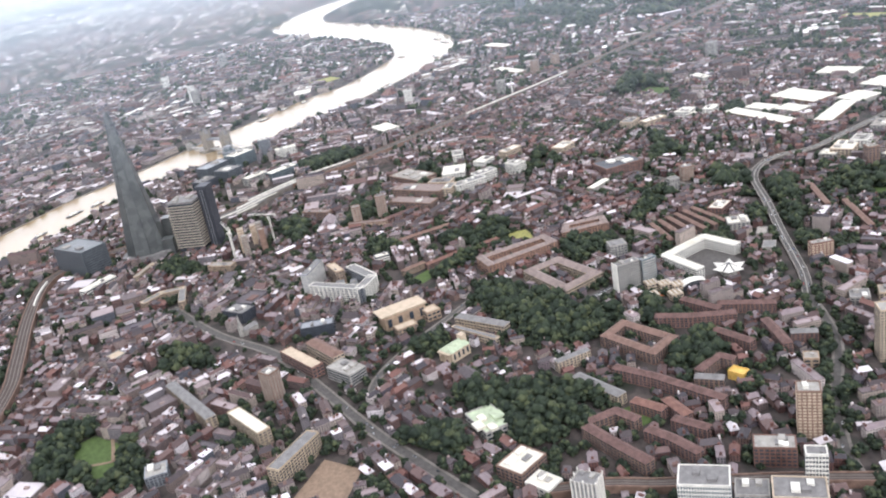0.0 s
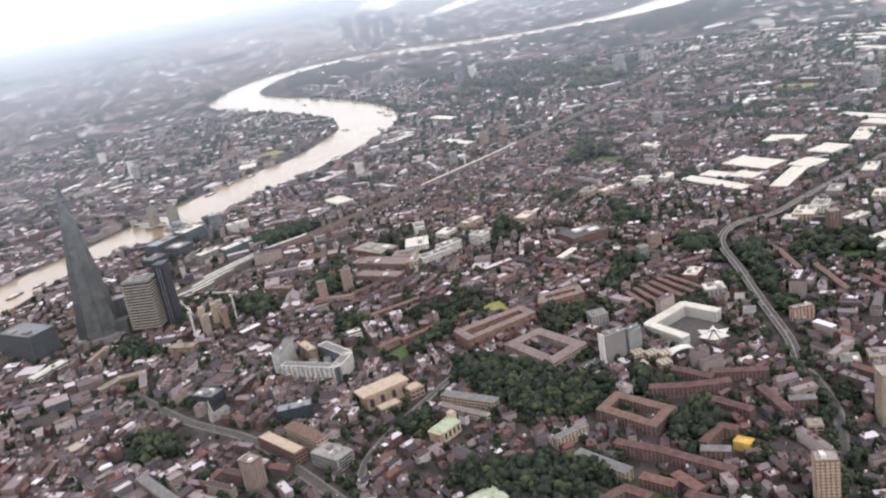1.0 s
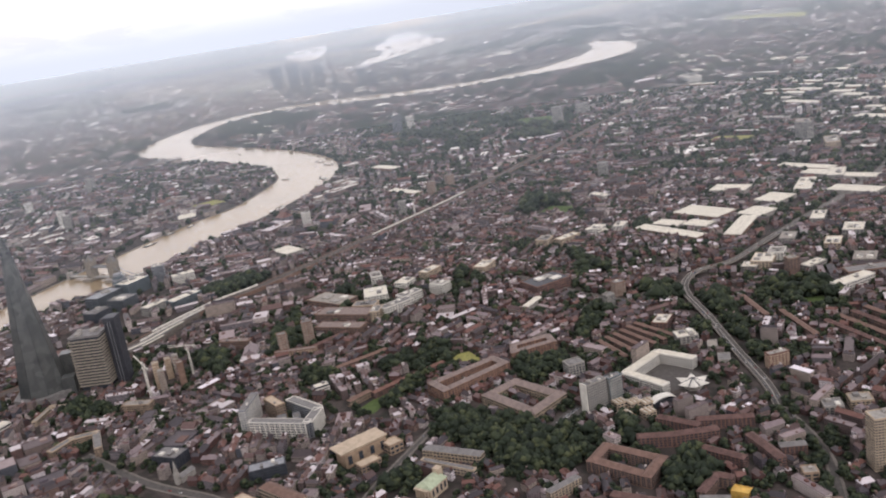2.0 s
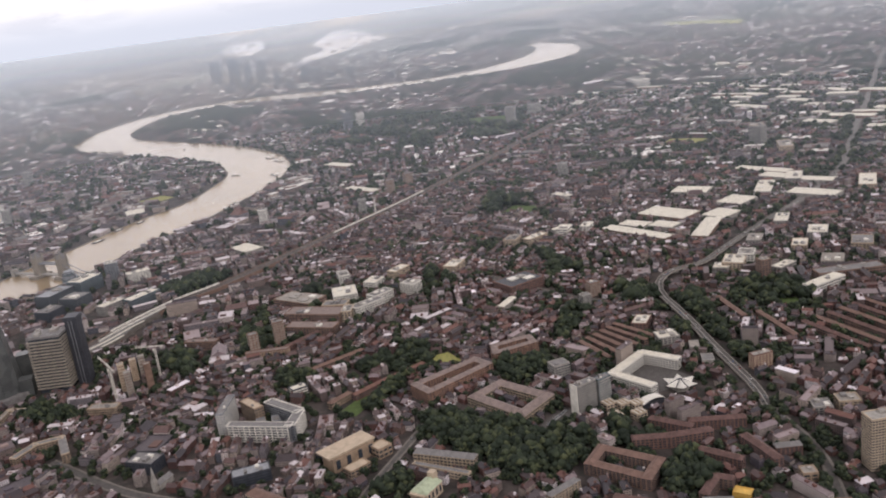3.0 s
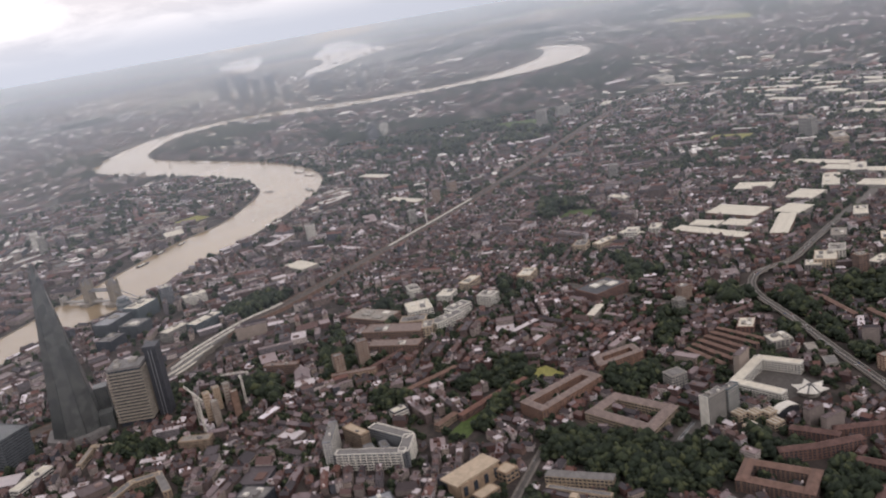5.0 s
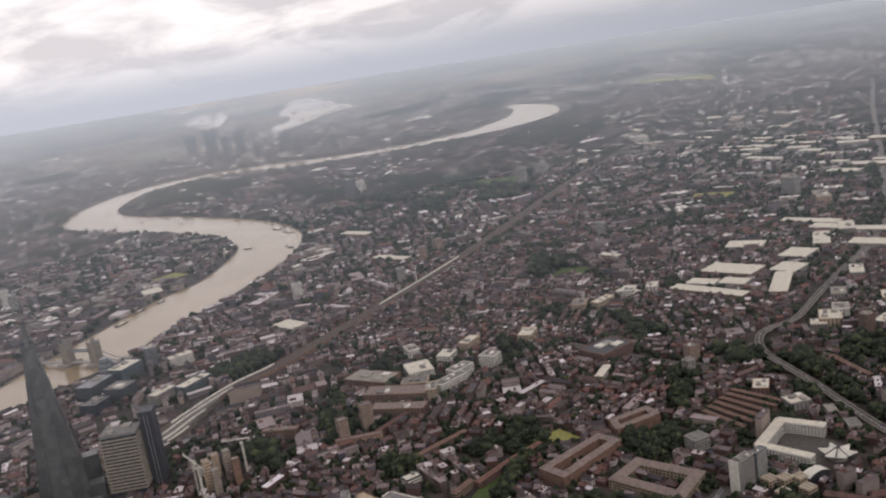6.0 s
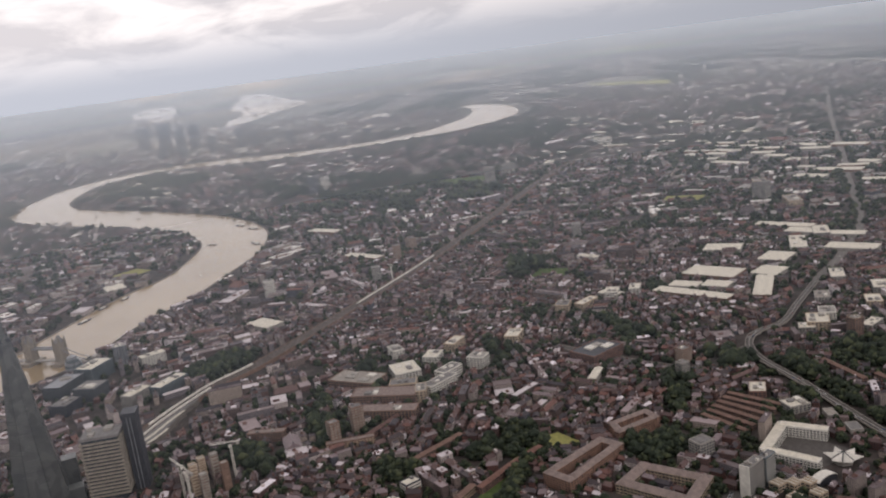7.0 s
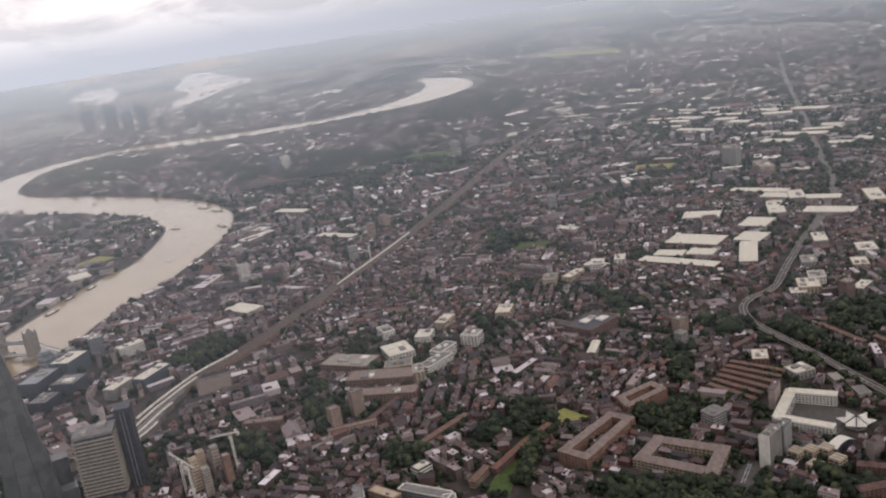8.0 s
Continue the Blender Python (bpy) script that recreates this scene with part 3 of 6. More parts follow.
# ---- landmark buildings ----
def bands(thing_ob, poly, z0, z1, floors, glass, duty=0.5, proud=0.02, piers=0.0, pier_mat=None):
    """One row of window panes a storey, standing proud of the wall by a hair, on every side."""
    step = (z1 - z0) / floors
    for k in range(floors):
        bm = bmesh.new()
        low, high = z0 + (k + 0.5 - duty / 2) * step, z0 + (k + 0.5 + duty / 2) * step
        for (ax, ay), (bx, by) in zip(poly, poly[1:] + poly[:1]):
            length = math.hypot(bx - ax, by - ay)
            if length < 0.4:
                continue
            ux, uy = (bx - ax) / length, (by - ay) / length
            nx, ny = uy, -ux
            n = max(1, int(length / piers)) if piers else 1
            for i in range(n):
                a, b = (i + 0.16) / n * length, (i + 0.84) / n * length
                if not piers:
                    a, b = 0.1, length - 0.1
                q = [bm.verts.new((ax + ux * s + nx * o, ay + uy * s + ny * o, h)) for s, o, h in
                     ((a, proud, low), (b, proud, low), (b, proud, high), (a, proud, high), (a, -0.02, low), (b, -0.02, low), (b, -0.02, high), (a, -0.02, high))]
                for f in ((0, 1, 2, 3), (0, 4, 5, 1), (1, 5, 6, 2), (2, 6, 7, 3), (3, 7, 4, 0)):
                    bm.faces.new([q[j] for j in f])
        part("window_row", bm, glass, thing_ob)


def ccw(poly):
    area = sum(a[0] * b[1] - b[0] * a[1] for a, b in zip(poly, poly[1:] + poly[:1]))
    return list(poly) if area > 0 else list(poly)[::-1]


def shrink(poly, by):
    cx, cy = sum(p[0] for p in poly) / len(poly), sum(p[1] for p in poly) / len(poly)
    out = []
    for x, y in poly:
        d = math.hypot(x - cx, y - cy)
        out.append((x + (cx - x) * by / d, y + (cy - y) * by / d))
    return out


def rim(bm, poly, z0, z1, thick=0.12):
    inner = shrink(poly, thick * 1.4)
    k = len(poly)
    rings = [[bm.verts.new((*p, z)) for p in pts] for pts, z in ((poly, z0), (poly, z1), (inner, z1), (inner, z0))]
    for a, b in zip(rings, rings[1:]):
        for i in range(k):
            bm.faces.new((a[i], a[(i + 1) % k], b[(i + 1) % k], b[i]))


def block(name, label, category, poly, h, wall, roof, floors=4, glass=None, piers=0.0, plant=2, duty=0.5, group="", base=0.0, claim=True):
    """A flat-roofed building: walls, roof, parapet, a row of windows on each storey and plant on the roof."""
    poly = ccw(poly)
    top = thing(name, label, category, group=group)
    bm = bmesh.new()
    add_prism(bm, poly, base, h)
    part("wall", bm, wall, top)
    bm = bmesh.new()
    add_prism(bm, shrink(poly, 0.17), h, h + 0.03)
    part("roof", bm, roof, top)
    bm = bmesh.new()
    rim(bm, poly, h, h + 0.12)
    part("parapet", bm, wall, top)
    if glass:
        bands(top, poly, base + 0.1, h - 0.05, floors, glass, duty, piers=piers)
    cx, cy = sum(p[0] for p in poly) / len(poly), sum(p[1] for p in poly) / len(poly)
    a = np.array(poly)
    turn = math.degrees(math.atan2(*(a[1] - a[0])[::-1]))
    size = max(0.3, min(np.linalg.norm(a[1] - a[0]), np.linalg.norm(a[2] - a[1])) * 0.3)
    for k in range(plant):
        px, py = random.choice(poly)
        f = random.uniform(0.15, 0.5)
        bm = bmesh.new()
        add_box(bm, cx + (px - cx) * f, cy + (py - cy) * f, size * random.uniform(0.7, 1.3), size * random.uniform(0.6, 1.0), h + 0.03, h + 0.03 + random.uniform(0.15, 0.4), turn)
        part("roof_plant", bm, random.choice((GREY, LEAD, WHITE)), top)
    if claim:
        mark_poly(shrink(poly, -0.45), 1)
    return top


def wings(name, label, category, line, width, h, wall, roof, floors=4, glass=None, pitched=True, closed=True, piers=0.5, trim=None):
    """Long wings that run along a line of corners, each with its own roof."""
    top = thing(name, label, category)
    pairs = list(zip(line, line[1:] + line[:1])) if closed else list(zip(line, line[1:]))
    for i, ((ax, ay), (bx, by)) in enumerate(pairs):
        length, turn = math.hypot(bx - ax, by - ay), math.degrees(math.atan2(by - ay, bx - ax))
        ext = width * (0.96 if i % 2 == 0 else -1.0) if closed else width * 0.45
        poly = rect((ax + bx) / 2, (ay + by) / 2, length + ext, width, turn)
        hh = h + 0.012 * (i % 3)
        bm = bmesh.new()
        add_prism(bm, poly, 0, hh)
        part("wall", bm, wall, top)
        bm = bmesh.new()
        if pitched:
            add_gable(bm, (ax + bx) / 2, (ay + by) / 2, length + ext, width, hh, width * 0.28, turn, 0.05, width * 0.4)
            part("roof", bm, roof, top)
        else:
            add_prism(bm, shrink(poly, 0.1), hh, hh + 0.05)
            part("roof", bm, roof, top)
            bm = bmesh.new()
            rim(bm, poly, hh, hh + 0.14)
            part("parapet", bm, trim or wall, top)
        if glass:
            bands(top, ccw(poly), 0.1, hh - 0.05, floors, glass, 0.5, piers=piers)
        mark_poly(shrink(poly, -0.4), 1)
    return top


def skyscraper():
    """A tall spire of leaning glass facets that don't quite meet, open at the tip."""
    top = thing("glass_skyscraper", "tall tapering grey glass skyscraper with a splintered tip", "skyscraper", (0.4, -0.4, 0), 12)
    foot = [(-3.9, -1.5), (-1.9, -4.1), (2.0, -4.2), (4.2, -1.7), (4.1, 1.9), (1.8, 4.0), (-2.0, 4.0), (-4.0, 1.6)]
    tips = (28.4, 29.8, 27.6, 30.2, 28.2, 30.0, 28.8, 30.3)
    for i in range(8):
        (ax, ay), (bx, by) = foot[i], foot[(i + 1) % 8]
        bm = bmesh.new()

        def at(px, py, z, out=0.0):
            f = 1 - z / 33.5
            d = math.hypot(px, py)
            return bm.verts.new((px * f + px / d * out, py * f + py / d * out, z))
        gx, gy = (bx - ax) * 0.02, (by - ay) * 0.02
        ring = [at(ax + gx, ay + gy, 0), at(bx - gx, by - gy, 0), at(bx - gx, by - gy, tips[i] - 0.8), at(ax + gx, ay + gy, tips[i])]
        back = [at(ax + gx, ay + gy, 0, -0.12), at(bx - gx, by - gy, 0, -0.12), at(bx - gx, by - gy, tips[i] - 0.8, -0.1), at(ax + gx, ay + gy, tips[i], -0.1)]
        bm.faces.new(ring)
        bm.faces.new(back[::-1])
        for j in range(4):
            bm.faces.new((ring[j], back[j], back[(j + 1) % 4], ring[(j + 1) % 4]))
        facet = part("glass_facet", bm, FACET, top)
        for z in (7.4, 13.6, 20.3, 25.5):
            bm = bmesh.new()
            f = 1 - z / 33.5
            nx, ny = (ay - by), (bx - ax)
            d = -math.hypot(nx, ny)
            for k in (0.0, 0.32):
                add_strut(bm, ((ax + gx) * f + nx / d * 0.03, (ay + gy) * f + ny / d * 0.03, z + k), ((bx - gx) * f + nx / d * 0.03, (by - gy) * f + ny / d * 0.03, z + k), 0.05)
            part("plant_floor_band", bm, DARK, facet)
    bm = bmesh.new()
    add_prism(bm, [(x * 0.93, y * 0.93) for x, y in foot], 0, 27.5, 0.80)
    part("inner_core", bm, DARK, top, "dark inner core behind the glass")
    bm = bmesh.new()
    add_prism(bm, [(x * 1.25, y * 1.22) for x, y in foot], 0, 1.1)
    part("podium", bm, LEAD, top, "low grey podium")
    for x, y, h in ((-1.2, -4.8, 3.2), (3.6, -4.4, 6.2)):
        bm = bmesh.new()
        add_box(bm, x, y, 2.4, 2.2, 0, h)
        part("backpack_wing", bm, FACET, top)
    mark_poly(rect(0.4, -0.4, 10, 10), 1)


def hospital_tower():
    """A slab with jutting storeys, and the taller dark service tower behind it."""
    top = thing("hospital_tower", "hospital tower with striped concrete storeys and dark shaft", "tower block", (1.6, -10.2, 0), -4)
    bm = bmesh.new()
    add_box(bm, 0, 0, 3.8, 5.3, 0, 9.9)
    part("window_core", bm, GLASS, top, "dark recessed windows")
    for k in range(16):
        z = 0.8 + k * 0.565
        bm = bmesh.new()
        add_box(bm, 0, 0, 4.5, 6.0, z, z + 0.21)
        part("storey_band", bm, STOREY, top)
    bm = bmesh.new()
    add_box(bm, 0, 0, 4.2, 5.7, 9.9, 10.3)
    part("roof", bm, LEAD, top)
    for x, y, s in ((-1, 1.2, 1.2), (0.8, -1, 1.6), (1.2, 2, 0.8)):
        bm = bmesh.new()
        add_box(bm, x, y, s, s * 0.8, 10.3, 10.7)
        part("roof_plant", bm, GREY, top)
    shaft = part("service_shaft", box_mesh(1.6, -4.2, 2.6, 2.0, 0, 11.7), DARK, top, "tall dark ribbed shaft")
    for i in range(7):
        bm = bmesh.new()
        add_box(bm, 0.26, -3.4 - i * 0.26, 0.14, 0.1, 0, 11.8)
        part("rib", bm, STEEL if i in (2, 4) else DARK, shaft)
    bm = bmesh.new()
    add_box(bm, 1.6, -4.2, 2.9, 2.3, 11.7, 12.4)
    part("lecture_room", bm, DARK, shaft)
    mark_poly(rect(1.6, -11.5, 6.5, 10), 1)


def box_mesh(*args):
    bm = bmesh.new()
    add_box(bm, *args)
    return bm


def river_bridge():
    """A bascule bridge: two stone towers with corner turrets, walkways, deck and hanging chains."""
    top = thing("bascule_bridge", "old stone bascule bridge with two turreted towers", "bridge", (78.7, 12.4, 0), 60)
    for x in (0, 8.8):
        tower = part("bridge_tower", box_mesh(x, 0, 1.7, 2.0, 0, 5.2), STONE, top, "grey stone tower")
        bm = bmesh.new()
        add_prism(bm, rect(x, 0, 1.7, 2.0), 5.2, 7.0, 0.85)
        part("spire_roof", bm, LEAD, tower)
        for sx in (-0.7, 0.7):
            for sy in (-0.85, 0.85):
                bm = bmesh.new()
                add_box(bm, x + sx * 1.15, sy * 1.1, 0.45, 0.45, 0, 5.6)
                add_prism(bm, rect(x + sx * 1.15, sy * 1.1, 0.47, 0.47), 5.6, 6.8, 0.95)
                part("turret", bm, STONE, tower)
        bm = bmesh.new()
        add_box(bm, x, 0, 2.6, 5.4, -0.3, 0.75)
        part("pier", bm, STONE, top)
    for y in (-0.6, 0.6):
        part("walkway", box_mesh(4.4, y, 7.4, 0.35, 3.6, 4.0), STEEL, top)
    part("deck", box_mesh(4.4, 0, 28.4, 1.6, 0.76, 0.95), GREY, top)
    for a, b in ((0, -9.5), (8.8, 18.3)):
        for y in (-0.7, 0.7):
            bm = bmesh.new()
            for i in range(8):
                f, g = i / 8, (i + 1) / 8
                za, zb = 1.3 + 2.9 * (1 - f) ** 2, 1.3 + 2.9 * (1 - g) ** 2
                add_strut(bm, (a + (b - a) * f, y, za), (a + (b - a) * g, y, zb), 0.14)
            part("chain", bm, STEEL, top)
        part("abutment_tower", box_mesh(b, 0, 1.0, 1.8, 0, 2.0), GREY, top)


skyscraper()
hospital_tower()
river_bridge()

block("office_building", "long grey glass office block beside the skyscraper", "office block", rect(-4.8, 11.0, 10.0, 5.6, 62), 5.4, SLATEGLASS, SLATEGLASS, 11, GLASS, 0.0, 2, 0.25)
block("office_building", "low striped station office with white bands", "office block", rect(-16.5, 1.8, 7, 1.8, -25), 1.6, WHITE, SHEET, 3, GLASS, 0.0, 3)
# station canopies
for i in range(4):
    o = -2.05 - i * 0.75
    line = RAIL_LINE[9 + i:22 - i * 2]
    canopy = thing("platform_canopy", "long pale station platform canopy above the tracks", "canopy", group="station canopies")
    strip("canopy_roof", line, o + 0.24, o - 0.24, RAIL_Z + 0.42, RAIL_Z + 0.5, SHEET if i % 2 else LEAD, canopy)
    strip("platform", line, o + 0.28, o - 0.28, -0.05, RAIL_Z + 0.1, PAVE, canopy)
    for k in range(1, len(line) - 1, 2):
        left, _ = sides(line, o, o)
        bm = bmesh.new()
        add_strut(bm, (*left[k], RAIL_Z + 0.1), (*left[k], RAIL_Z + 0.42), 0.08)
        part("canopy_post", bm, STEEL, canopy)
    mark_poly([tuple(p) for p in sides(line, o + 0.5, o + 0.5)[0]] + [tuple(p) for p in sides(line, o - 0.5, o - 0.5)[0][::-1]], 1)

# school ring and its neighbours
wings("school_building", "white modern school in a bent ring with window bands", "school", [(-36.6, -104.3), (-30.9, -100.3), (-25.2, -106.4), (-29.3, -110.5)], 1.5, 1.5, WHITE, SHEET, 4, GLASS, False, False, 0.45)


def star_hall():
    top = thing("sports_hall", "white star-shaped tent-like hall roof with dark seams", "hall", (-36.0, -108.5, 0), 20)
    for k in range(6):
        a, b = radians(k * 60), radians(k * 60 + 60)
        m = (a + b) / 2
        bm = bmesh.new()
        pts = [(0, 0, 1.5), (math.cos(a) * 1.5, math.sin(a) * 1.5, 0.75), (math.cos(m) * 2.5, math.sin(m) * 2.5, 1.15), (math.cos(b) * 1.5, math.sin(b) * 1.5, 0.75)]
        v = [bm.verts.new(p) for p in pts] + [bm.verts.new((p[0] * 0.97, p[1] * 0.97, p[2] - 0.1)) for p in pts]
        bm.faces.new(v[:4])
        bm.faces.new(v[7:3:-1])
        for j in range(4):
            bm.faces.new((v[j], v[j + 4], v[(j + 1) % 4 + 4], v[(j + 1) % 4]))
        part("roof_sail", bm, WHITE, top)
        bm = bmesh.new()
        add_strut(bm, (0, 0, 1.56), (math.cos(a) * 1.5, math.sin(a) * 1.5, 0.8), 0.12)
        part("seam", bm, DARK, top)
    bm = bmesh.new()
    add_prism(bm, [(math.cos(radians(k * 60)) * 1.3, math.sin(radians(k * 60)) * 1.3) for k in range(6)], 0, 0.75)
    part("wall", bm, GREY, top)
    mark_poly(rect(-36.0, -108.5, 5.5, 5.5), 1)


star_hall()
block("slab_block", "grey slab of flats with a white gable end", "apartment block", rect(-38.0, -94.2, 3.6, 1.3, -60), 4.2, GREY, LEAD, 11, GLASS, 0.35, 4)
block("slab_block", "pale glazed stair block behind the slab", "apartment block", rect(-36.5, -97.2, 2.4, 1.1, -60), 3.9, PALEGLASS, LEAD, 10, GREY, 0.0, 2)
bm = bmesh.new()
add_box(bm, -39.16, -92.54, 0.12, 1.36, 0, 4.6, -60)
tagged(part("gable_panel", bm, WHITE), "blank white gable panel of the slab block", "wall panel")
wings("courtyard_block", "buff brick courtyard block with grey pitched roofs", "college building", [(-31.0, -79.8), (-27.8, -84.0), (-34.4, -89.6), (-38.6, -85.4)], 1.7, 1.4, TAN, ROSETILE, 3, GLASS)
wings("apartment_court", "long red brick flats round a narrow court", "apartment block", [(-27.9, -73.4), (-24.8, -71.6), (-18.7, -81.4), (-21.2, -83.0)], 1.3, 1.9, ORANGEBRICK, ROSETILE, 5, GLASS)
wings("apartment_court", "red brick flats round a small court", "apartment block", [(-14.2, -85.2), (-12.4, -91.2), (-15.0, -91.6), (-17.2, -85)], 1.1, 1.8, ORANGEBRICK, ROSETILE, 5, GLASS)
wings("apartment_court", "brown brick flats round a planted yard", "apartment block", [(-54.2, -90.8), (-51.2, -93.0), (-56.2, -98.6), (-59.4, -96.2)], 1.3, 1.5, BROWN, TILE, 5, GLASS)
wings("estate_block", "long dark red brick estate range with brown tile roof", "apartment block", [(-62.3, -91.6), (-65.0, -95.9), (-70.6, -102.7)], 1.2, 1.5, RED, REDTILE, 4, GLASS, True, False)
wings("estate_block", "brick estate block under russet tiles", "apartment block", [(-69.6, -93.4), (-71.6, -96.2)], 1.3, 1.3, RED, RUST, 4, GLASS, True, False)
wings("estate_block", "russet roofed brick estate block beside parked cars", "apartment block", [(-69.9, -96.9), (-72.9, -98.6)], 1.3, 1.3, RED, RUST, 4, GLASS, True, False)
wings("estate_block", "brick estate block with pale end gable", "apartment block", [(-73.7, -97.4), (-75.7, -100.4)], 1.2, 1.3, RED, REDTILE, 4, GLASS, True, False)
wings("estate_block", "brown brick estate ranges round a grass court", "apartment block", [(-74.4, -88.1), (-77.8, -91.0), (-81.1, -94.0)], 1.3, 1.5, BROWN, REDTILE, 4, GLASS, True, False)
wings("estate_block", "brown brick estate range facing the court", "apartment block", [(-73.3, -88.4), (-71.7, -91.2), (-73.5, -93.3)], 1.2, 1.5, BROWN, REDTILE, 4, GLASS, True, False)
wings("estate_block", "dark red brick estate range with tiled roof", "apartment block", [(-75.5, -94.5), (-77.2, -96.6), (-79.9, -99.0)], 1.2, 1.4, RED, REDTILE, 4, GLASS, True, False)
wings("estate_block", "long flats with grey roof and white end", "apartment block", [(-63.4, -87.0), (-68.2, -91.8)], 1.4, 1.4, TAN, LEAD, 4, GLASS, True, False)
wings("estate_block", "small brick estate court beside the yellow hall", "apartment block", [(-64.3, -101.0), (-61.3, -103.6), (-62.3, -105.0)], 1.1, 1.4, BROWN, REDTILE, 4, GLASS, True, False)
wings("estate_block", "brown brick estate block near the yellow hall", "apartment block", [(-65.7, -100.6), (-66.4, -103.2)], 1.2, 1.4, BROWN, LEAD, 4, GLASS, True, False)
wings("estate_block", "long red estate range with striped tiled roof", "apartment block", [(-50.1, -97.4), (-50.9, -101.5), (-51.0, -106.9)], 1.3, 1.5, RED, REDTILE, 4, GLASS, True, False)
wings("estate_block", "dark red estate block with pale chimneys", "apartment block", [(-54.6, -103.8), (-58.5, -107.7)], 1.2, 1.4, RED, REDTILE, 4, GLASS, True, False)
wings("estate_block", "red estate range beside the lane", "apartment block", [(-53.5, -110.3), (-56.9, -111.1), (-59.7, -111.6)], 1.2, 1.4, RED, REDTILE, 4, GLASS, True, False)
wings("estate_block", "white gabled flats behind the courtyard", "apartment block", [(-59.8, -84.6), (-57.5, -88.2)], 1.0, 1.5, CREAM, LEAD, 4, GLASS, True, False)
wings("estate_block", "dark red brick estate range in close rows", "apartment block", [(-45.4, -101.2), (-49.0, -105.2)], 1.2, 1.3, RED, REDTILE, 4, GLASS, True, False)
wings("estate_block", "dark red brick estate range in close rows", "apartment block", [(-47.6, -105.6), (-48.8, -112.2)], 1.2, 1.3, RED, REDTILE, 4, GLASS, True, False)
wings("estate_block", "dark red brick estate range in close rows", "apartment block", [(-57.0, -112.8), (-57.3, -115.3)], 1.2, 1.3, RED, LEAD, 4, GLASS, True, False)
for k in range(6):
    wings("terrace_row", "brown terrace with pale chimneys in parallel rows", "terrace houses", [(-16.5 - 1.0 * k, -147 + 2.6 * k), (-29 - 1.0 * k, -150.6 + 2.6 * k)], 0.9, 0.95, BROWN, (TILE, REDTILE)[k % 2], 2, GLASS, True, False)
wings("terrace_row", "brown brick terrace between flyover and trees", "terrace houses", [(-5.5, -126.4), (-15.5, -126.8)], 0.9, 0.95, RED, TILE, 2, GLASS, True, False)
wings("terrace_row", "brown brick terrace beside the park trees", "terrace houses", [(-14.8, -129.6), (-26, -130.4)], 0.9, 0.95, BROWN, TILE, 2, GLASS, True, False)
block("apartment_block", "brown brick flats with pale stair towers by the flyover", "apartment block", rect(-33.2, -121.6, 1.3, 3.2, 10), 2.2, RED, GREY, 6, CREAM, 0.5, 2)
block("office_building", "grey flat-roofed block behind trees", "office block", rect(-48.6, -122.6, 2.4, 2.4, -10), 1.2, GREY, LEAD, 3, GLASS, 0.5, 2)
block("office_building", "pale flat-roofed block with roof boxes", "office block", rect(-48.2, -126.4, 2.4, 2.8, -10), 1.2, TAN, BAND, 3, GLASS, 0.5, 3)
block("hall", "square tan block with pale roof", "hall", rect(-63.4, -113.4, 1.7, 1.7, -8), 1.5, SANDSTONE, BAND, 3, GLASS, 0.6, 1)
block("tower_block", "grey tower with paler stripes near the junction", "tower block", rect(1.6, -104.4, 1.6, 1.8, 20), 2.4, GREY, LEAD, 8, GLASS, 0.4, 1)
block("warehouse_hall", "open sided shed with pale roof beside the flyover", "shed", rect(-23.4, -115.3, 2.6, 1.5, -15), 0.7, GREY, BAND, 1, None, 0, 0)
block("warehouse_hall", "grey roofed depot shed beside the flyover", "shed", rect(-28.6, -115.4, 2.6, 1.8, -15), 0.6, GREY, LEAD, 1, None, 0, 0)
for k in range(6):
    f = k / 5
    wings("terrace_row", "long dark brick terrace in parallel rows", "terrace houses", [(-15.6 + 5.4 * f, -99.2 - 7.2 * f), (-23.4 + 5.6 * f, -101.8 - 9.0 * f)], 0.8, 0.85, BROWN, TILE, 2, GLASS, True, False)
wings("terrace_row", "long russet brick terrace along the park lawn", "terrace houses", [(-14.8, -73.3), (-18.4, -67.9), (-22.9, -62.2)], 1.0, 1.0, RED, RUST, 3, GLASS, True, False)
wings("terrace_row", "brown brick terrace with slate roofs and chimneys", "terrace houses", [(-4.9, -63.5), (-10.1, -55.3)], 1.0, 1.0, BROWN, TILE, 3, GLASS, True, False)
wings("terrace_row", "red brick terrace near the towers", "terrace houses", [(7.3, -55.5), (1.9, -49.6)], 1.0, 1.0, RED, REDTILE, 3, GLASS, True, False)
wings("mansion_block", "low flats with pale end walls behind the twin towers", "apartment block", [(0.8, -43.1), (0.4, -50.3)], 1.2, 1.3, BROWN, ROSETILE, 4, CREAM, False, False)
# framed terraces with an orange panel, and the bowed roof beside them
for i, (x, y) in enumerate(((-38.6, -97.4), (-39.2, -99.2), (-39.8, -101.0), (-42.4, -97.3), (-42.6, -100.4))):
    t = block("framed_terrace", "cream framed terrace house with roof grid", "terrace house", rect(x, y, 1.7, 1.5, -70), 0.95, CREAM, TAN, 2, GLASS, 0.5, 0, group="framed terraces")
    for k in range(3):
        bm = bmesh.new()
        c, s = math.cos(radians(-70)), math.sin(radians(-70))
        o = (k - 1) * 0.6
        add_strut(bm, (x + c * o - s * 0.75, y + s * o + c * 0.75, 1.1), (x + c * o + s * 0.75, y + s * o - c * 0.75, 1.1), 0.09)
        part("roof_beam", bm, WHITE, t)
bm = bmesh.new()
add_box(bm, -41.2, -98.9, 0.6, 1.9, 0, 0.5, 0)
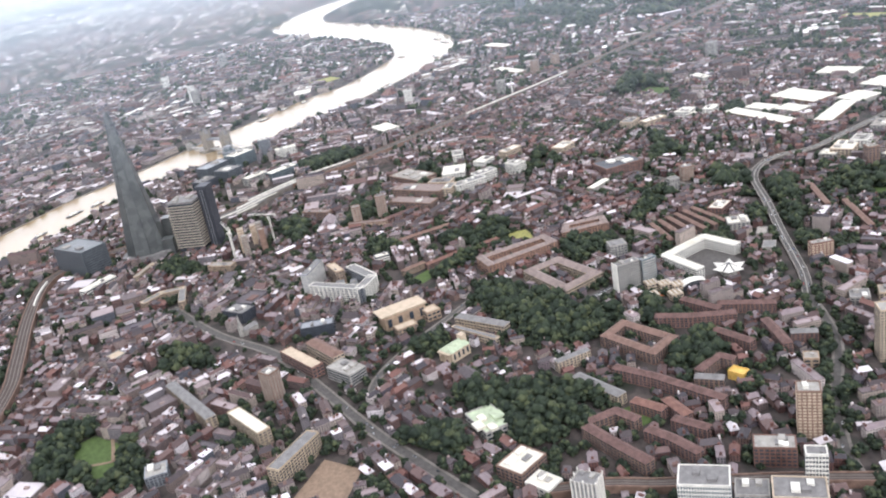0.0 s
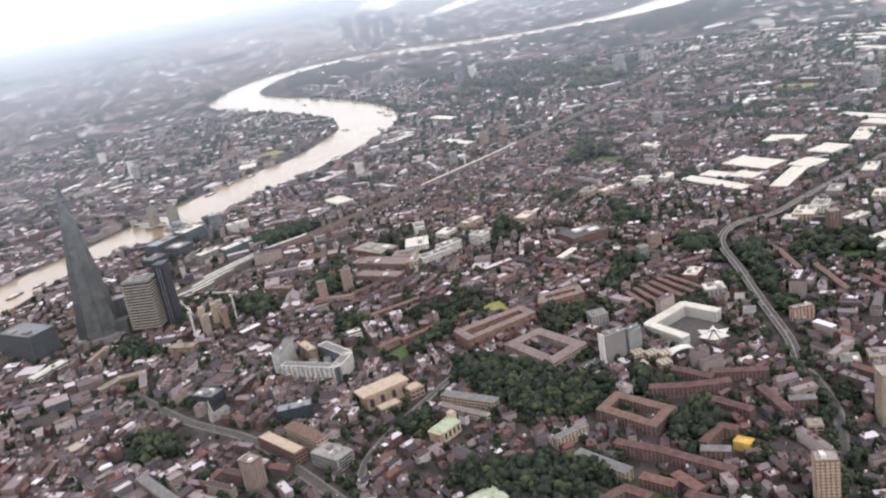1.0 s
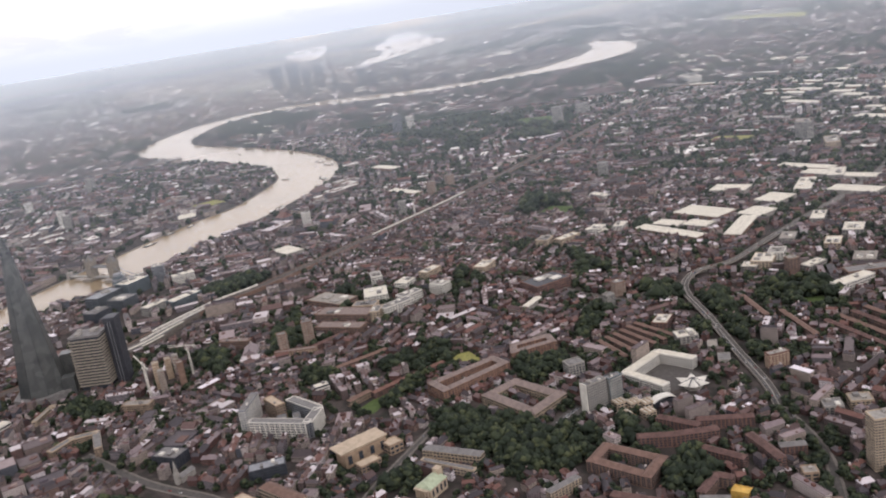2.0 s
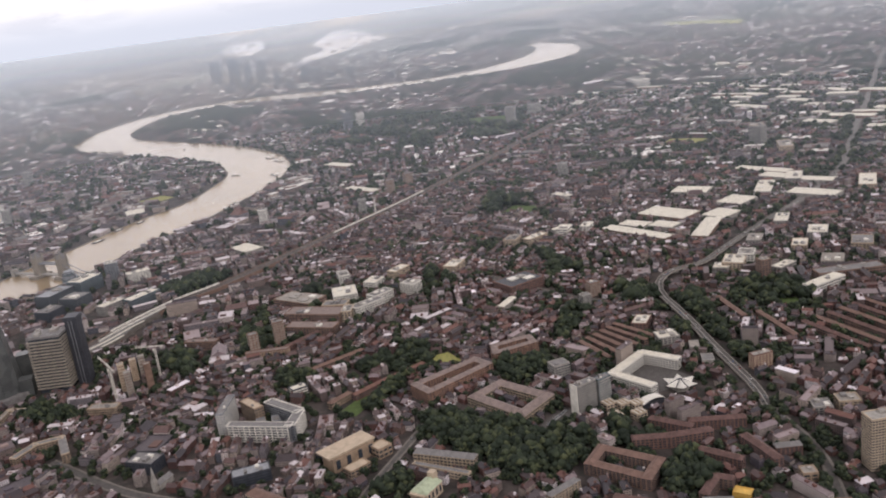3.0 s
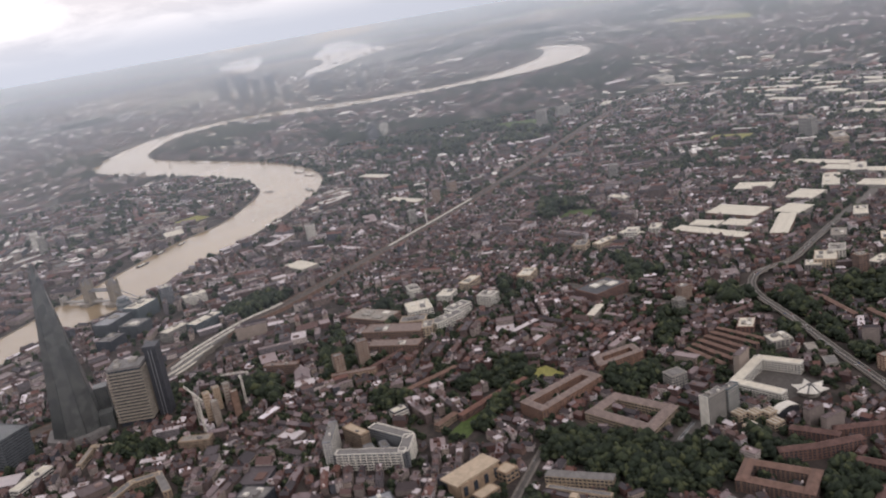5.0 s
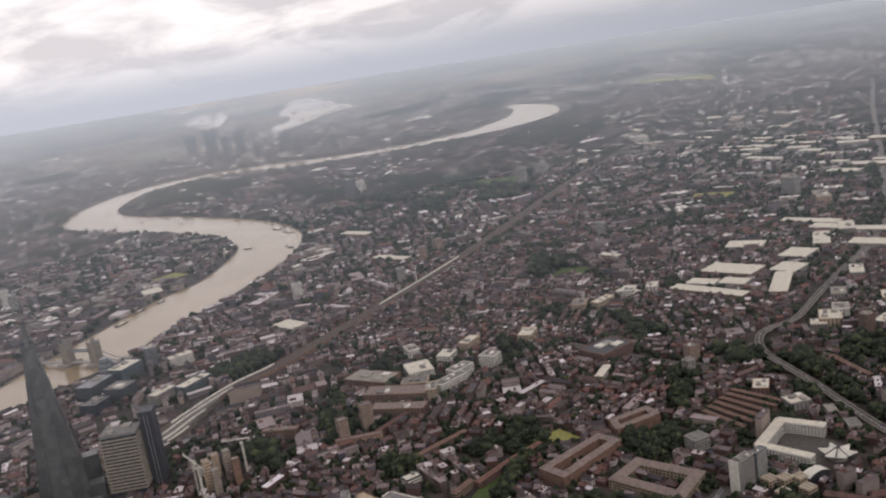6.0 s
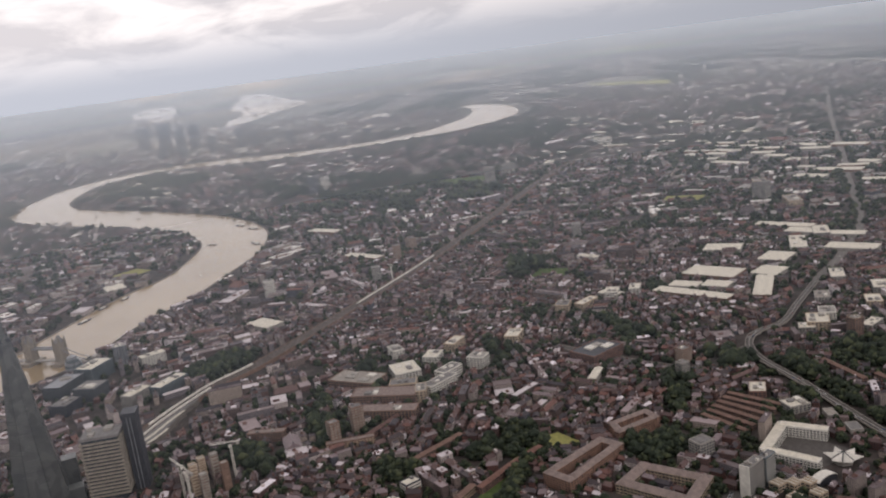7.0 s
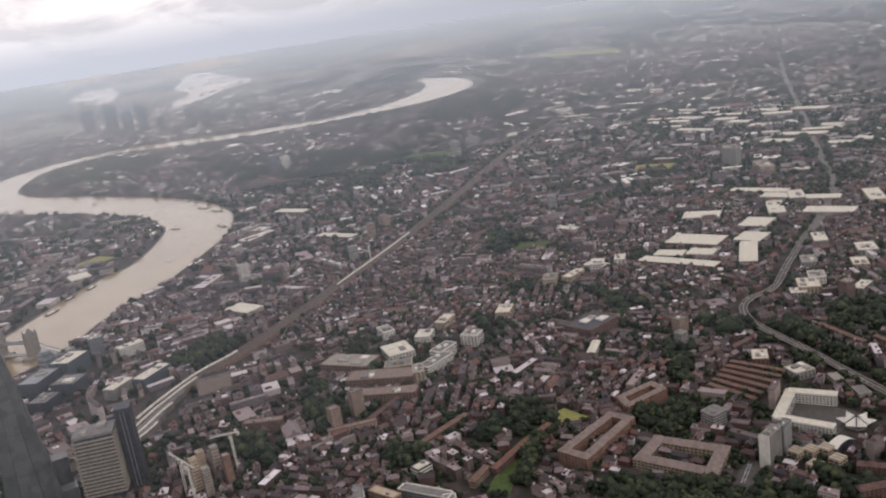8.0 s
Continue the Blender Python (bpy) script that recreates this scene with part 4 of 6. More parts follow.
tagged(part("orange_shed", bm, ORANGE), "low orange clad shed between framed terraces", "shed")


def bowed_hall():
    top = thing("bowed_roof_hall", "hall with a white bowed roof", "hall", (-39.6, -103.2, 0), -72)
    bm = bmesh.new()
    prof = [(math.cos(radians(a)) * 1.9, math.sin(radians(a)) * 0.8 + 0.55) for a in range(20, 161, 14)]
    rows = [[bm.verts.new((x, y, z)) for x, z in prof] + [bm.verts.new((x, y, z - 0.08)) for x, z in prof[::-1]] for y in (-0.7, 0.7)]
    k = len(rows[0])
    for i in range(k):
        bm.faces.new((rows[0][i], rows[0][(i + 1) % k], rows[1][(i + 1) % k], rows[1][i]))
    bm.faces.new(rows[0][::-1])
    bm.faces.new(rows[1])
    part("bowed_roof", bm, WHITE, top)
    part("wall", box_mesh(0, 0, 3.4, 1.2, 0, 0.8), DARK, top)
    mark_poly(rect(-39.6, -103.2, 4.4, 2.2, -72), 1)


bowed_hall()


def lattice_building():
    ring = [(-29.8, -44.4), (-33.0, -53.2), (-29.0, -54.2), (-23.9, -49.4), (-25.4, -45)]
    top = wings("modern_apartments", "modern apartments with white lattice frames round a raised court", "apartment block", ring[:4], 1.5, 2.4, STEEL, LEAD, 6, GLASS, False, False, 0.5, trim=WHITE)
    for (ax, ay), (bx, by) in zip(ring[:3], ring[1:4]):
        length = math.hypot(bx - ax, by - ay)
        ux, uy = (bx - ax) / length, (by - ay) / length
        nx, ny = uy, -ux
        if (ax + bx) / 2 * nx + (ay + by) / 2 * ny < -28.0 * nx - 49.0 * ny:
            nx, ny = -nx, -ny
        n = max(3, round(length / 0.85))
        for i in range(n + 1):
            p = (ax + ux * length * i / n + nx * 0.9, ay + uy * length * i / n + ny * 0.9)
            bm = bmesh.new()
            add_strut(bm, (*p, 0), (*p, 2.62), 0.11)
            part("frame_column", bm, WHITE, top)
        for k in range(7):
            z = 0.15 + k * 0.4
            bm = bmesh.new()
            add_strut(bm, (ax + nx * 0.9, ay + ny * 0.9, z), (bx + nx * 0.9, by + ny * 0.9, z), 0.1)
            part("frame_beam", bm, WHITE, top)
    for x, y, w, d, h, turn in ((-28.6, -48.6, 2.6, 1.3, 1.5, 15), (-27.6, -50.6, 2.2, 1.1, 1.2, 15)):
        block("court_pavilion", "low grey pavilion with white parapet inside the court", "pavilion", rect(x, y, w, d, turn), h, STEEL, LEAD, 3, WHITE, 0.4, 1)
    block("apartment_slab", "tall pale glazed slab at the end of the apartments", "apartment block", rect(-25.9, -43.4, 6.4, 1.2, -8), 3.8, STEEL, LEAD, 10, WHITE, 0.4, 2, 0.45)
    block("apartment_wing", "cream pitched wing of the modern apartments", "apartment block", rect(-24.4, -46.9, 4.6, 1.5, 35), 2.7, SANDSTONE, CREAM, 6, GLASS, 0.5, 1)


lattice_building()


def civic():
    top = block("civic_building", "cream stone civic building with deep flat eaves", "public building", rect(-41.6, -61.4, 6.6, 2.6, -55), 1.9, SANDSTONE, CREAM, 2, None, 0, 0)
    bm = bmesh.new()
    add_prism(bm, rect(-41.2, -61.1, 7.4, 3.2, -55), 2.05, 2.25)
    part("eaves_slab", bm, CREAM, top)
    c, s = math.cos(radians(-55)), math.sin(radians(-55))
    for o in (-2.6, -0.9, 0.9, 2.6):
        bm = bmesh.new()
        add_box(bm, -41.6 + c * o + s * 1.34, -61.4 + s * o - c * 1.34, 0.6, 0.12, 0.5, 1.7, -55)
        part("tall_window", bm, GLASS, top)
    block("civic_annexe", "cream stone annexe with a flat terrace", "public building", rect(-44.9, -62.4, 3.2, 1.8, -55), 1.0, SANDSTONE, CREAM, 2, GLASS, 0.6, 0)
    block("civic_annexe", "cream stone side pavilion", "public building", rect(-41.2, -65.6, 2.2, 2.2, -55), 1.4, SANDSTONE, CREAM, 2, GLASS, 0.6, 0)


civic()


def domed_church():
    top = thing("church", "yellowish stone church with a pale green roof", "church", (-53.6, -70.8, 0), -38)
    part("nave", box_mesh(0, 0, 3.4, 2.3, 0, 1.5), CREAM, top)
    bm = bmesh.new()
    add_gable(bm, 0, 0, 3.4, 2.3, 1.5, 0.75, 0, 0.08, 0.5)
    part("roof", bm, COPPER, top)
    part("tower", box_mesh(1.5, 0, 0.9, 0.9, 1.5, 2.7), CREAM, top)
    for i in range(5):
        part("column", box_mesh(-1.95, -0.9 + i * 0.45, 0.14, 0.14, 0, 1.3), CREAM, top)
    part("portico", box_mesh(-1.9, 0, 0.5, 2.2, 1.3, 1.5), CREAM, top)
    for i in range(4):
        for y in (-1.17, 1.17):
            part("window", box_mesh(-1.2 + i * 0.8, y, 0.3, 0.06, 0.4, 1.2), GLASS, top)
    mark_poly(rect(-53.6, -70.8, 5, 4, -38), 1)


domed_church()


def spire_church():
    top = thing("church", "grey stone church with a slender spire", "church", (-40.0, -36.6, 0), -30)
    part("nave", box_mesh(0, 0, 2.6, 1.1, 0, 0.8), GREY, top)
    bm = bmesh.new()
    add_gable(bm, 0, 0, 2.6, 1.1, 0.8, 0.5)
    part("roof", bm, LEAD, top)
    part("tower", box_mesh(-1.6, 0, 0.6, 0.6, 0, 1.7), GREY, top)
    bm = bmesh.new()
    add_prism(bm, rect(-1.6, 0, 0.5, 0.5), 1.7, 3.6, 0.97)
    part("spire", bm, GREY, top)
    mark_poly(rect(-40.0, -36.6, 6, 3, -30), 1)


spire_church()
# two plain halls joined under pale green and white roofs
t = block("community_hall", "hall with pale green and white flat roofs", "hall", rect(-71.0, -76.9, 5.2, 3.4, 34), 1.2, GREY, COPPER, 2, GLASS, 0.6, 0)
for (x, y, w, d, m) in ((-72.7, -76.0, 1.5, 1.1, SHEET), (-70.7, -77.9, 1.5, 1.3, COPPER), (-71.2, -76.2, 1.2, 0.9, SHEET), (-73.1, -77.6, 1.3, 0.9, SHEET)):
    bm = bmesh.new()
    add_box(bm, x, y, w, d, 1.23, 1.55, 34)
    part("raised_roof", bm, m, t)
wings("crown_court", "grey brick terrace with cream gables and grey roofs", "public building", [(-44.6, -70.4), (-48.4, -77.2)], 1.5, 1.5, TAN, LEAD, 3, GLASS, True, False)
wings("crown_court", "low cream wing with flat grey roofs", "public building", [(-46.8, -69.8), (-51.3, -76.2)], 0.8, 1.0, CREAM, LEAD, 2, GLASS, False, False)

block("warehouse_hall", "hall wrapped in bright yellow sheeting", "building", rect(-64.6, -105.3, 1.4, 2.0, -38), 1.0, YELLOW, YELLOW, 2, None, 0, 0)

# foreground tower blocks and offices
block("tower_block", "brown brick tower block with pale balcony stacks", "tower block", rect(-76.4, -110.3, 2.0, 2.3, -8), 5.6, BROWN, GREY, 15, CREAM, 0.45, 2, 0.55)
block("tower_block", "tall cream tower block with many windows", "tower block", rect(-62.5, -122.2, 2.2, 3.0, 0), 6.4, CREAM, GREY, 18, GLASS, 0.35, 2)
block("office_building", "white gridded office block with open roof frames", "office block", rect(-88.2, -98.7, 3.0, 4.6, -8), 4.6, WHITE, LEAD, 10, PALEGLASS, 0.24, 3, 0.6)
block("office_building", "pale grey office block with flat roof", "office block", rect(-88.2, -102.8, 2.4, 3.0, -8), 3.0, GREY, LEAD, 6, PALEGLASS, 0.4, 2)
block("office_building", "cream office block with terraces", "office block", rect(-89.6, -106.6, 3.0, 4.6, -8), 3.8, CREAM, LEAD, 8, PALEGLASS, 0.26, 3, 0.6)
block("tower_block", "slim white gridded tower", "tower block", rect(-86.9, -108.6, 1.4, 1.9, -8), 5.6, WHITE, LEAD, 12, GLASS, 0.24, 1)
block("office_building", "dark red brick building with pale roof boxes", "office block", rect(-80.4, -106.2, 2.2, 4.0, -8), 2.2, RED, GREY, 5, DARK, 0.5, 5)
ribbed = block("tower_block", "grey ribbed concrete tower", "tower block", rect(-87.3, -88.2, 1.8, 2.4, -20), 4.4, GREY, LEAD, 14, STEEL, 0.3, 2)
for (ax, ay), (bx, by) in zip(rect(-87.3, -88.2, 1.86, 2.46, -20), rect(-87.3, -88.2, 1.86, 2.46, -20)[1:] + rect(-87.3, -88.2, 1.86, 2.46, -20)[:1]):
    for k in range(6):
        f = k / 6
        bm = bmesh.new()
        add_strut(bm, (ax + (bx - ax) * f, ay + (by - ay) * f, 0), (ax + (bx - ax) * f, ay + (by - ay) * f, 4.48 + 0.3 * (k % 3 == 0)), 0.12)
        part("rib", bm, WHITE, ribbed)
block("hall", "brick hall with a large white flat roof", "hall", rect(-79.6, -81.2, 4.2, 3.4, -35), 1.4, BROWN, SHEET, 3, GLASS, 0.5, 3)
block("hall", "pale roofed low hall beside trees", "hall", rect(-82.8, -83.6, 2.4, 3.0, -35), 1.0, WHITE, SHEET, 2, GLASS, 0.5, 3)
wings("mansion_block", "long tan brick mansion block above cleared ground", "apartment block", [(-79.6, -54.2), (-73.3, -56.6)], 1.7, 2.4, TAN, LEAD, 6, GLASS, False, False)
wings("mansion_block", "buff flats with white gable and flat roof", "apartment block", [(-66.4, -44.4), (-71.2, -49.8)], 1.7, 2.0, TAN, SHEET, 5, GLASS, False, False)
wings("mansion_block", "long buff terrace of flats along a street", "apartment block", [(-57.4, -31.6), (-66.5, -41)], 1.4, 1.6, TAN, LEAD, 4, GLASS, True, False)
block("tower_block", "brown brick tower block above the main road", "tower block", rect(-60.8, -47.6, 1.9, 2.2, -30), 4.2, BROWN, GREY, 12, BAND, 0.45, 2)
block("office_building", "grey office building in stepped tiers", "office block", rect(-57.0, -56.6, 2.8, 4.8, -35), 1.7, GREY, GREY, 4, GLASS, 0.0, 4)
wings("market_building", "brown and cream town block along the main road", "shops", [(-50.4, -46.2), (-55.6, -52)], 1.8, 1.6, RED, CREAM, 3, GLASS, False, False)
wings("market_building", "cream stone town block with pitched roofs", "shops", [(-48.6, -49.5), (-53.2, -54.4)], 1.8, 1.7, CREAM, TILE, 3, GLASS, True, False)
block("office_building", "dark flat-roofed office near the church", "office block", rect(-34.8, -33.2, 3.0, 4.4, -25), 1.7, DARK, LEAD, 5, GLASS, 0.5, 3)
block("office_building", "dark glass office with a light roof plant", "office block", rect(-42.8, -48.6, 2.2, 5.0, 12), 1.6, DARK, STEEL, 4, GLASS, 0.0, 3)
block("office_building", "square blue-grey pavilion with gridded faces", "office block", rect(-77.2, -38.6, 2.6, 2.6, 25), 1.5, STEEL, GREY, 4, GLASS, 0.4, 2)
block("hall", "tan roofed low hall", "hall", rect(-45.6, -16.8, 2.4, 2.2, -30), 0.9, GREY, CREAM, 2, GLASS, 0.5, 0)

# hospital court and its neighbours
wings("colonnade_court", "low pale stone colonnade wings beside the hospital tower", "public building", [(-13.3, -4.1), (-7.6, -4.7), (-8.7, -9.0)], 0.8, 0.8, CREAM, BAND, 2, GLASS, False, False, 0.4)
block("hospital_wing", "tan stone hospital wing with a long cornice", "public building", rect(-14.2, -22.2, 1.9, 5.0, -12), 1.7, SANDSTONE, BAND, 4, GLASS, 0.4, 3)
block("banded_house", "small block with white balcony bands", "apartment block", rect(-17.7, -53.3, 1.8, 2.6, 25), 1.4, DARK, SHEET, 3, WHITE, 0.0, 1, 0.6)
block("mansion_block", "long brown brick flats in two ranges", "apartment block", rect(10.2, -33.7, 1.6, 6.4, -18), 1.6, BROWN, ROSETILE, 4, GLASS, 0.4, 2)
wings("guildhall_block", "tan stone block with pale roof trim round a yard", "public building", [(-27.5, -12.8), (-24.0, -14.6), (-23.0, -18.2), (-28.7, -20.5)], 1.2, 1.4, SANDSTONE, LEAD, 4, GLASS, False, False, 0.4, trim=CREAM)
wings("terrace_row", "gabled brick terrace above the park lawn", "terrace houses", [(-24.6, -58.5), (-21.9, -61.3)], 1.0, 1.0, SANDSTONE, TILE, 2, GLASS, True, False)

# building site with concrete cores and cranes
for i, (x, y, h) in enumerate(((-7.2, -24.6, 4.2), (-4.6, -23.0, 4.8), (-5.6, -27.6, 4.6), (-2.6, -26.0, 5.0), (-0.4, -23.8, 3.8))):
    block("concrete_core", "bare concrete lift core on a building site", "building core", rect(x, y, 1.1, 1.1, 20), h, (BAND, CREAM, BROWN)[i % 3], GREY, 9, BROWN, 0.0, 0, 0.3, "building site cores")


def crane(x, y, h, reach, turn):
    top = thing("tower_crane", "tall pale tower crane with a long jib", "crane", (x, y, 0), turn, "site cranes")
    bm = bmesh.new()
    for sx, sy in ((-.12, -.12), (.12, -.12), (.12, .12), (-.12, .12)):
        add_strut(bm, (sx, sy, 0), (sx, sy, h), 0.06)
    for k in range(int(h / 0.5)):
        add_strut(bm, (-.12, -.12, k * 0.5), (.12, .12, k * 0.5 + 0.5), 0.04)
    part("mast", bm, WHITE, top)
    bm = bmesh.new()
    for o in (-0.08, 0.08):
        add_strut(bm, (-1.4, o, h), (reach, o, h + reach * 0.35), 0.06)
    add_strut(bm, (-1.4, 0, h + 0.1), (reach, 0, h + 0.3 + reach * 0.35), 0.05)
    part("jib", bm, WHITE, top)
    part("counterweight", box_mesh(-1.2, 0, 0.5, 0.4, h - 0.4, h), GREY, top)
    part("cab", box_mesh(0.25, 0.2, 0.3, 0.25, h - 0.35, h), WHITE, top)


for args in ((-8.8, -22.6, 5.8, 3.6, 40), (-3.2, -28.8, 6.2, 3.2, 120), (-6.0, -21.4, 5.4, 3.4, 200), (98, -68.5, 4.8, 4.0, 160)):
    crane(*args)

# towers and large blocks of the middle distance
TOWERS = [(2.2, -44.4, 1.7, 1.7, 4.2, 0), (6.0, -48.6, 1.7, 2.0, 4.6, 0), (-26.6, -93.2, 2.3, 2.6, 2.6, 1), (7.2, -107.4, 2.0, 2.2, 2.6, 0), (107.5, -36.0, 2.4, 2.6, 4.4, 2),
          (112, -126, 3.2, 2.4, 4.6, 1), (226, -130, 4, 4, 8.5, 1), (286, -60, 4.5, 4.5, 9, 3), (298, -66, 4, 4, 6, 2), (118, -189.5, 4.5, 3.2, 6.4, 1),
          (124, -74, 2.4, 2.4, 4.6, 0), (103, -65, 2, 2.4, 4.2, 1), (134, -80, 3, 2.4, 4.0, 0), (170, 62, 2.6, 2.6, 6.0, 2), (162, 57, 2.6, 2.6, 5.6, 1),
          (250, 80, 3, 3, 6, 1), (211, 92, 3, 3, 5, 2), (252, -145, 3, 6, 5, 1)]
for x, y, w, d, h, c in TOWERS:
    block("tower_block", ("brown brick tower block among low roofs", "pale concrete tower block among low roofs", "white rendered tower block near the river", "dark glass tower among low roofs")[c],
          "tower block", rect(x, y, w, d, random.uniform(-30, 30)), h, (BROWN, GREY, WHITE, DARK)[c], LEAD, max(6, int(h * 2.2)), (BAND, GLASS, GLASS, STEEL)[c], 0.5, 1, 0.5, "distant tower blocks")

# sheds of the trading estate
SHEDS = [(41.2, -126.6, 18, 3.7, 33), (48.1, -128.4, 6.6, 4.2, 42), (44, -134, 6, 4.6, 41), (53.4, -138.2, 12.6, 7.6, 37),
         (37.2, -141.2, 15.0, 3.8, -34), (46.4, -148.4, 6.2, 7.0, 35), (56.1, -156.2, 6.6, 8.0, 37), (72.2, -151, 9.2, 6.4, 52), (8.0, -91.0, 5.5, 1.5, -35), (52, -112, 5.4, 3.0, 30)]
shed_rng = random.Random(3)
for (mx, my, spread, n) in ((212, -243, 26, 44), (140, -236, 15, 20), (74, -178, 9, 5), (330, -214, 30, 7), (180, -20, 40, 6), (430, 30, 40, 8), (420, -260, 60, 16), (640, -330, 60, 18), (610, -120, 40, 14)):
    for _ in range(n):
        SHEDS.append((mx + shed_rng.gauss(0, spread), my + shed_rng.gauss(0, spread * 0.5), shed_rng.uniform(6, 16), shed_rng.uniform(3, 6), 35 + shed_rng.gauss(0, 12)))
placed = []
for x, y, w, d, a in SHEDS:
    if not is_free(rect(x, y, w, d, a), (0, 2, 3)):
        continue
    top = thing("warehouse", "low warehouse with a ribbed pale roof", "warehouse", (x, y, 0), a, "trading estate warehouses")
    part("wall", box_mesh(0, 0, w, d, 0, 0.95), BROWN if w > 12 else GREY, top)
    n = max(1, round(d / 2.4))
    for k in range(n):
        bm = bmesh.new()
        add_gable(bm, 0, -d / 2 + (k + 0.5) * d / n, w, d / n, 0.95, 0.16, 0, 0.02)
        part("roof_bay", bm, SHEET, top)
    mark_poly(rect(x, y, w + 0.8, d + 0.8, a), 1)

BIG = [(27.5, -51.0, 10, 5.4, 49, 1.6, BROWN, BAND), (28.4, -60.2, 6.0, 5.0, 5, 1.3, WHITE, SHEET), (20, -58.6, 3, 5, -15, 1.8, CREAM, LEAD), (17.2, -64.8, 7, 2.4, -55, 1.9, WHITE, LEAD), (15, -61, 4, 2, -10, 2.0, CREAM, GREY),
       (16.6, -54.8, 4.2, 12, -25, 1.9, BROWN, ROSETILE), (9.4, -54.4, 3, 10, -25, 1.7, BROWN, ROSETILE), (22, -67.5, 5, 2.6, -52, 2.0, WHITE, LEAD), (32, -66.5, 4, 3, -30, 1.7, WHITE, SHEET), (37, -72, 5, 2.4, -40, 1.9, CREAM, SHEET), (25, -74, 3, 3.4, -40, 2.2, WHITE, GREY), (37.6, -60, 4, 2.4, 10, 2.4, WHITE, GREY), (17.4, -95.0, 8.2, 6, -62, 1.9, RED, DARK), (-7, -145, 8.2, 2.4, -66, 1.6, WHITE, SHEET), (86, -119.6, 2.4, 6, -60, 1.2, WHITE, SHEET),
       (63, 2.6, 7, 4.6, -30, 3.2, PALEGLASS, SHEET), (56, 7.6, 8, 4.4, -25, 2.8, SLATEGLASS, STEEL), (50.4, 1.2, 5, 5, -25, 2.6, SLATEGLASS, LEAD), (44, 5, 5, 4, -25, 2.2, DARK, LEAD), (46, -14.6, 8, 3, -38, 1.9, PALEGLASS, SHEET), (43, -8.6, 6, 2.6, -36, 2.0, GREY, SHEET), (66, -9.2, 5.5, 2.2, -62, 2.2, WHITE, SHEET), (70.4, -2, 2.4, 3, 10, 4.2, STEEL, GREY),
       (35, -84, 5, 3, -30, 1.8, CREAM, SHEET), (304, -211, 9, 7, 0, 3.2, WHITE, SHEET), (263, -168, 9, 4, -30, 1.5, WHITE, SHEET), (-19, -112.4, 3, 3.4, 0, 1.2, GREY, SHEET),
       (10.5, -136.2, 5.5, 4, -30, 1.8, CREAM, SHEET), (9.4, -133.2, 3.2, 3, -30, 1.2, GREY, SHEET), (12.6, -139.6, 4, 3, -30, 2.2, WHITE, GREY), (2.8, -138.5, 2, 2, 10, 3.6, BROWN, SHEET), (4.6, -143.2, 5, 2.2, -60, 1.4, GREY, SHEET), (-3.0, -151.7, 3, 12, -4, 1.6, BROWN, LEAD), (4.9, -153.0, 5, 4, -30, 1.1, BAND, BAND), (16.0, -152.1, 5, 3, -30, 1.3, CREAM, SHEET), (23.2, -159.6, 6, 4, -30, 1.2, GREY, SHEET), (11.8, -162.8, 6, 4, -30, 1.4, TAN, LEAD), (35.1, -157.5, 7, 3, -30, 1.2, GREY, SHEET), (24.1, -146.4, 5, 3, -30, 1.1, GREY, BAND), (-11.5, -110.7, 4.2, 2.6, -30, 1.3, RED, SHEET), (47.8, -99.1, 4, 3, -30, 1.9, CREAM, LEAD), (47.2, -104.3, 6, 2.2, -55, 1.7, CREAM, SHEET), (51.6, -112.1, 4, 3, -30, 1.6, WHITE, SHEET), (51.5, -117.6, 4, 2.4, -30, 1.5, WHITE, SHEET), (63.9, -166.8, 12, 4, -30, 1.2, WHITE, SHEET), (70.8, -177.9, 9, 4, -30, 1.2, GREY, SHEET), (120.0, -190.1, 4, 4, -20, 6.5, CREAM, GREY), (106.3, -192.6, 10, 4, -20, 2.2, CREAM, BAND), (55.6, -189.2, 12, 4, -30, 1.4, CREAM, SHEET)]
for x, y, w, d, a, h, wall, roof in BIG:
    block("large_building", "large flat-roofed building of several storeys", "building", rect(x, y, w, d, a), h, wall, roof, max(3, int(h * 2.4)), GLASS, 0.6, 4, 0.5, "large blocks of the middle distance")


def oval_hall():
    top = thing("oval_glass_hall", "leaning rounded glass hall on the river bank", "public building", (69.5, 8.0, 0))
    for k in range(7):
        r = (1.6, 2.0, 2.2, 2.2, 2.0, 1.7, 1.2)[k]
        bm = bmesh.new()
        add_prism(bm, [(math.cos(a * math.pi / 10) * r - k * 0.14, math.sin(a * math.pi / 10) * r * 0.85) for a in range(20)], k * 0.6, k * 0.6 + 0.56, 0.02)
        part("storey", bm, PALEGLASS if k % 2 else STEEL, top)
    mark_poly(rect(69.5, 8, 5, 5), 1)


oval_hall()

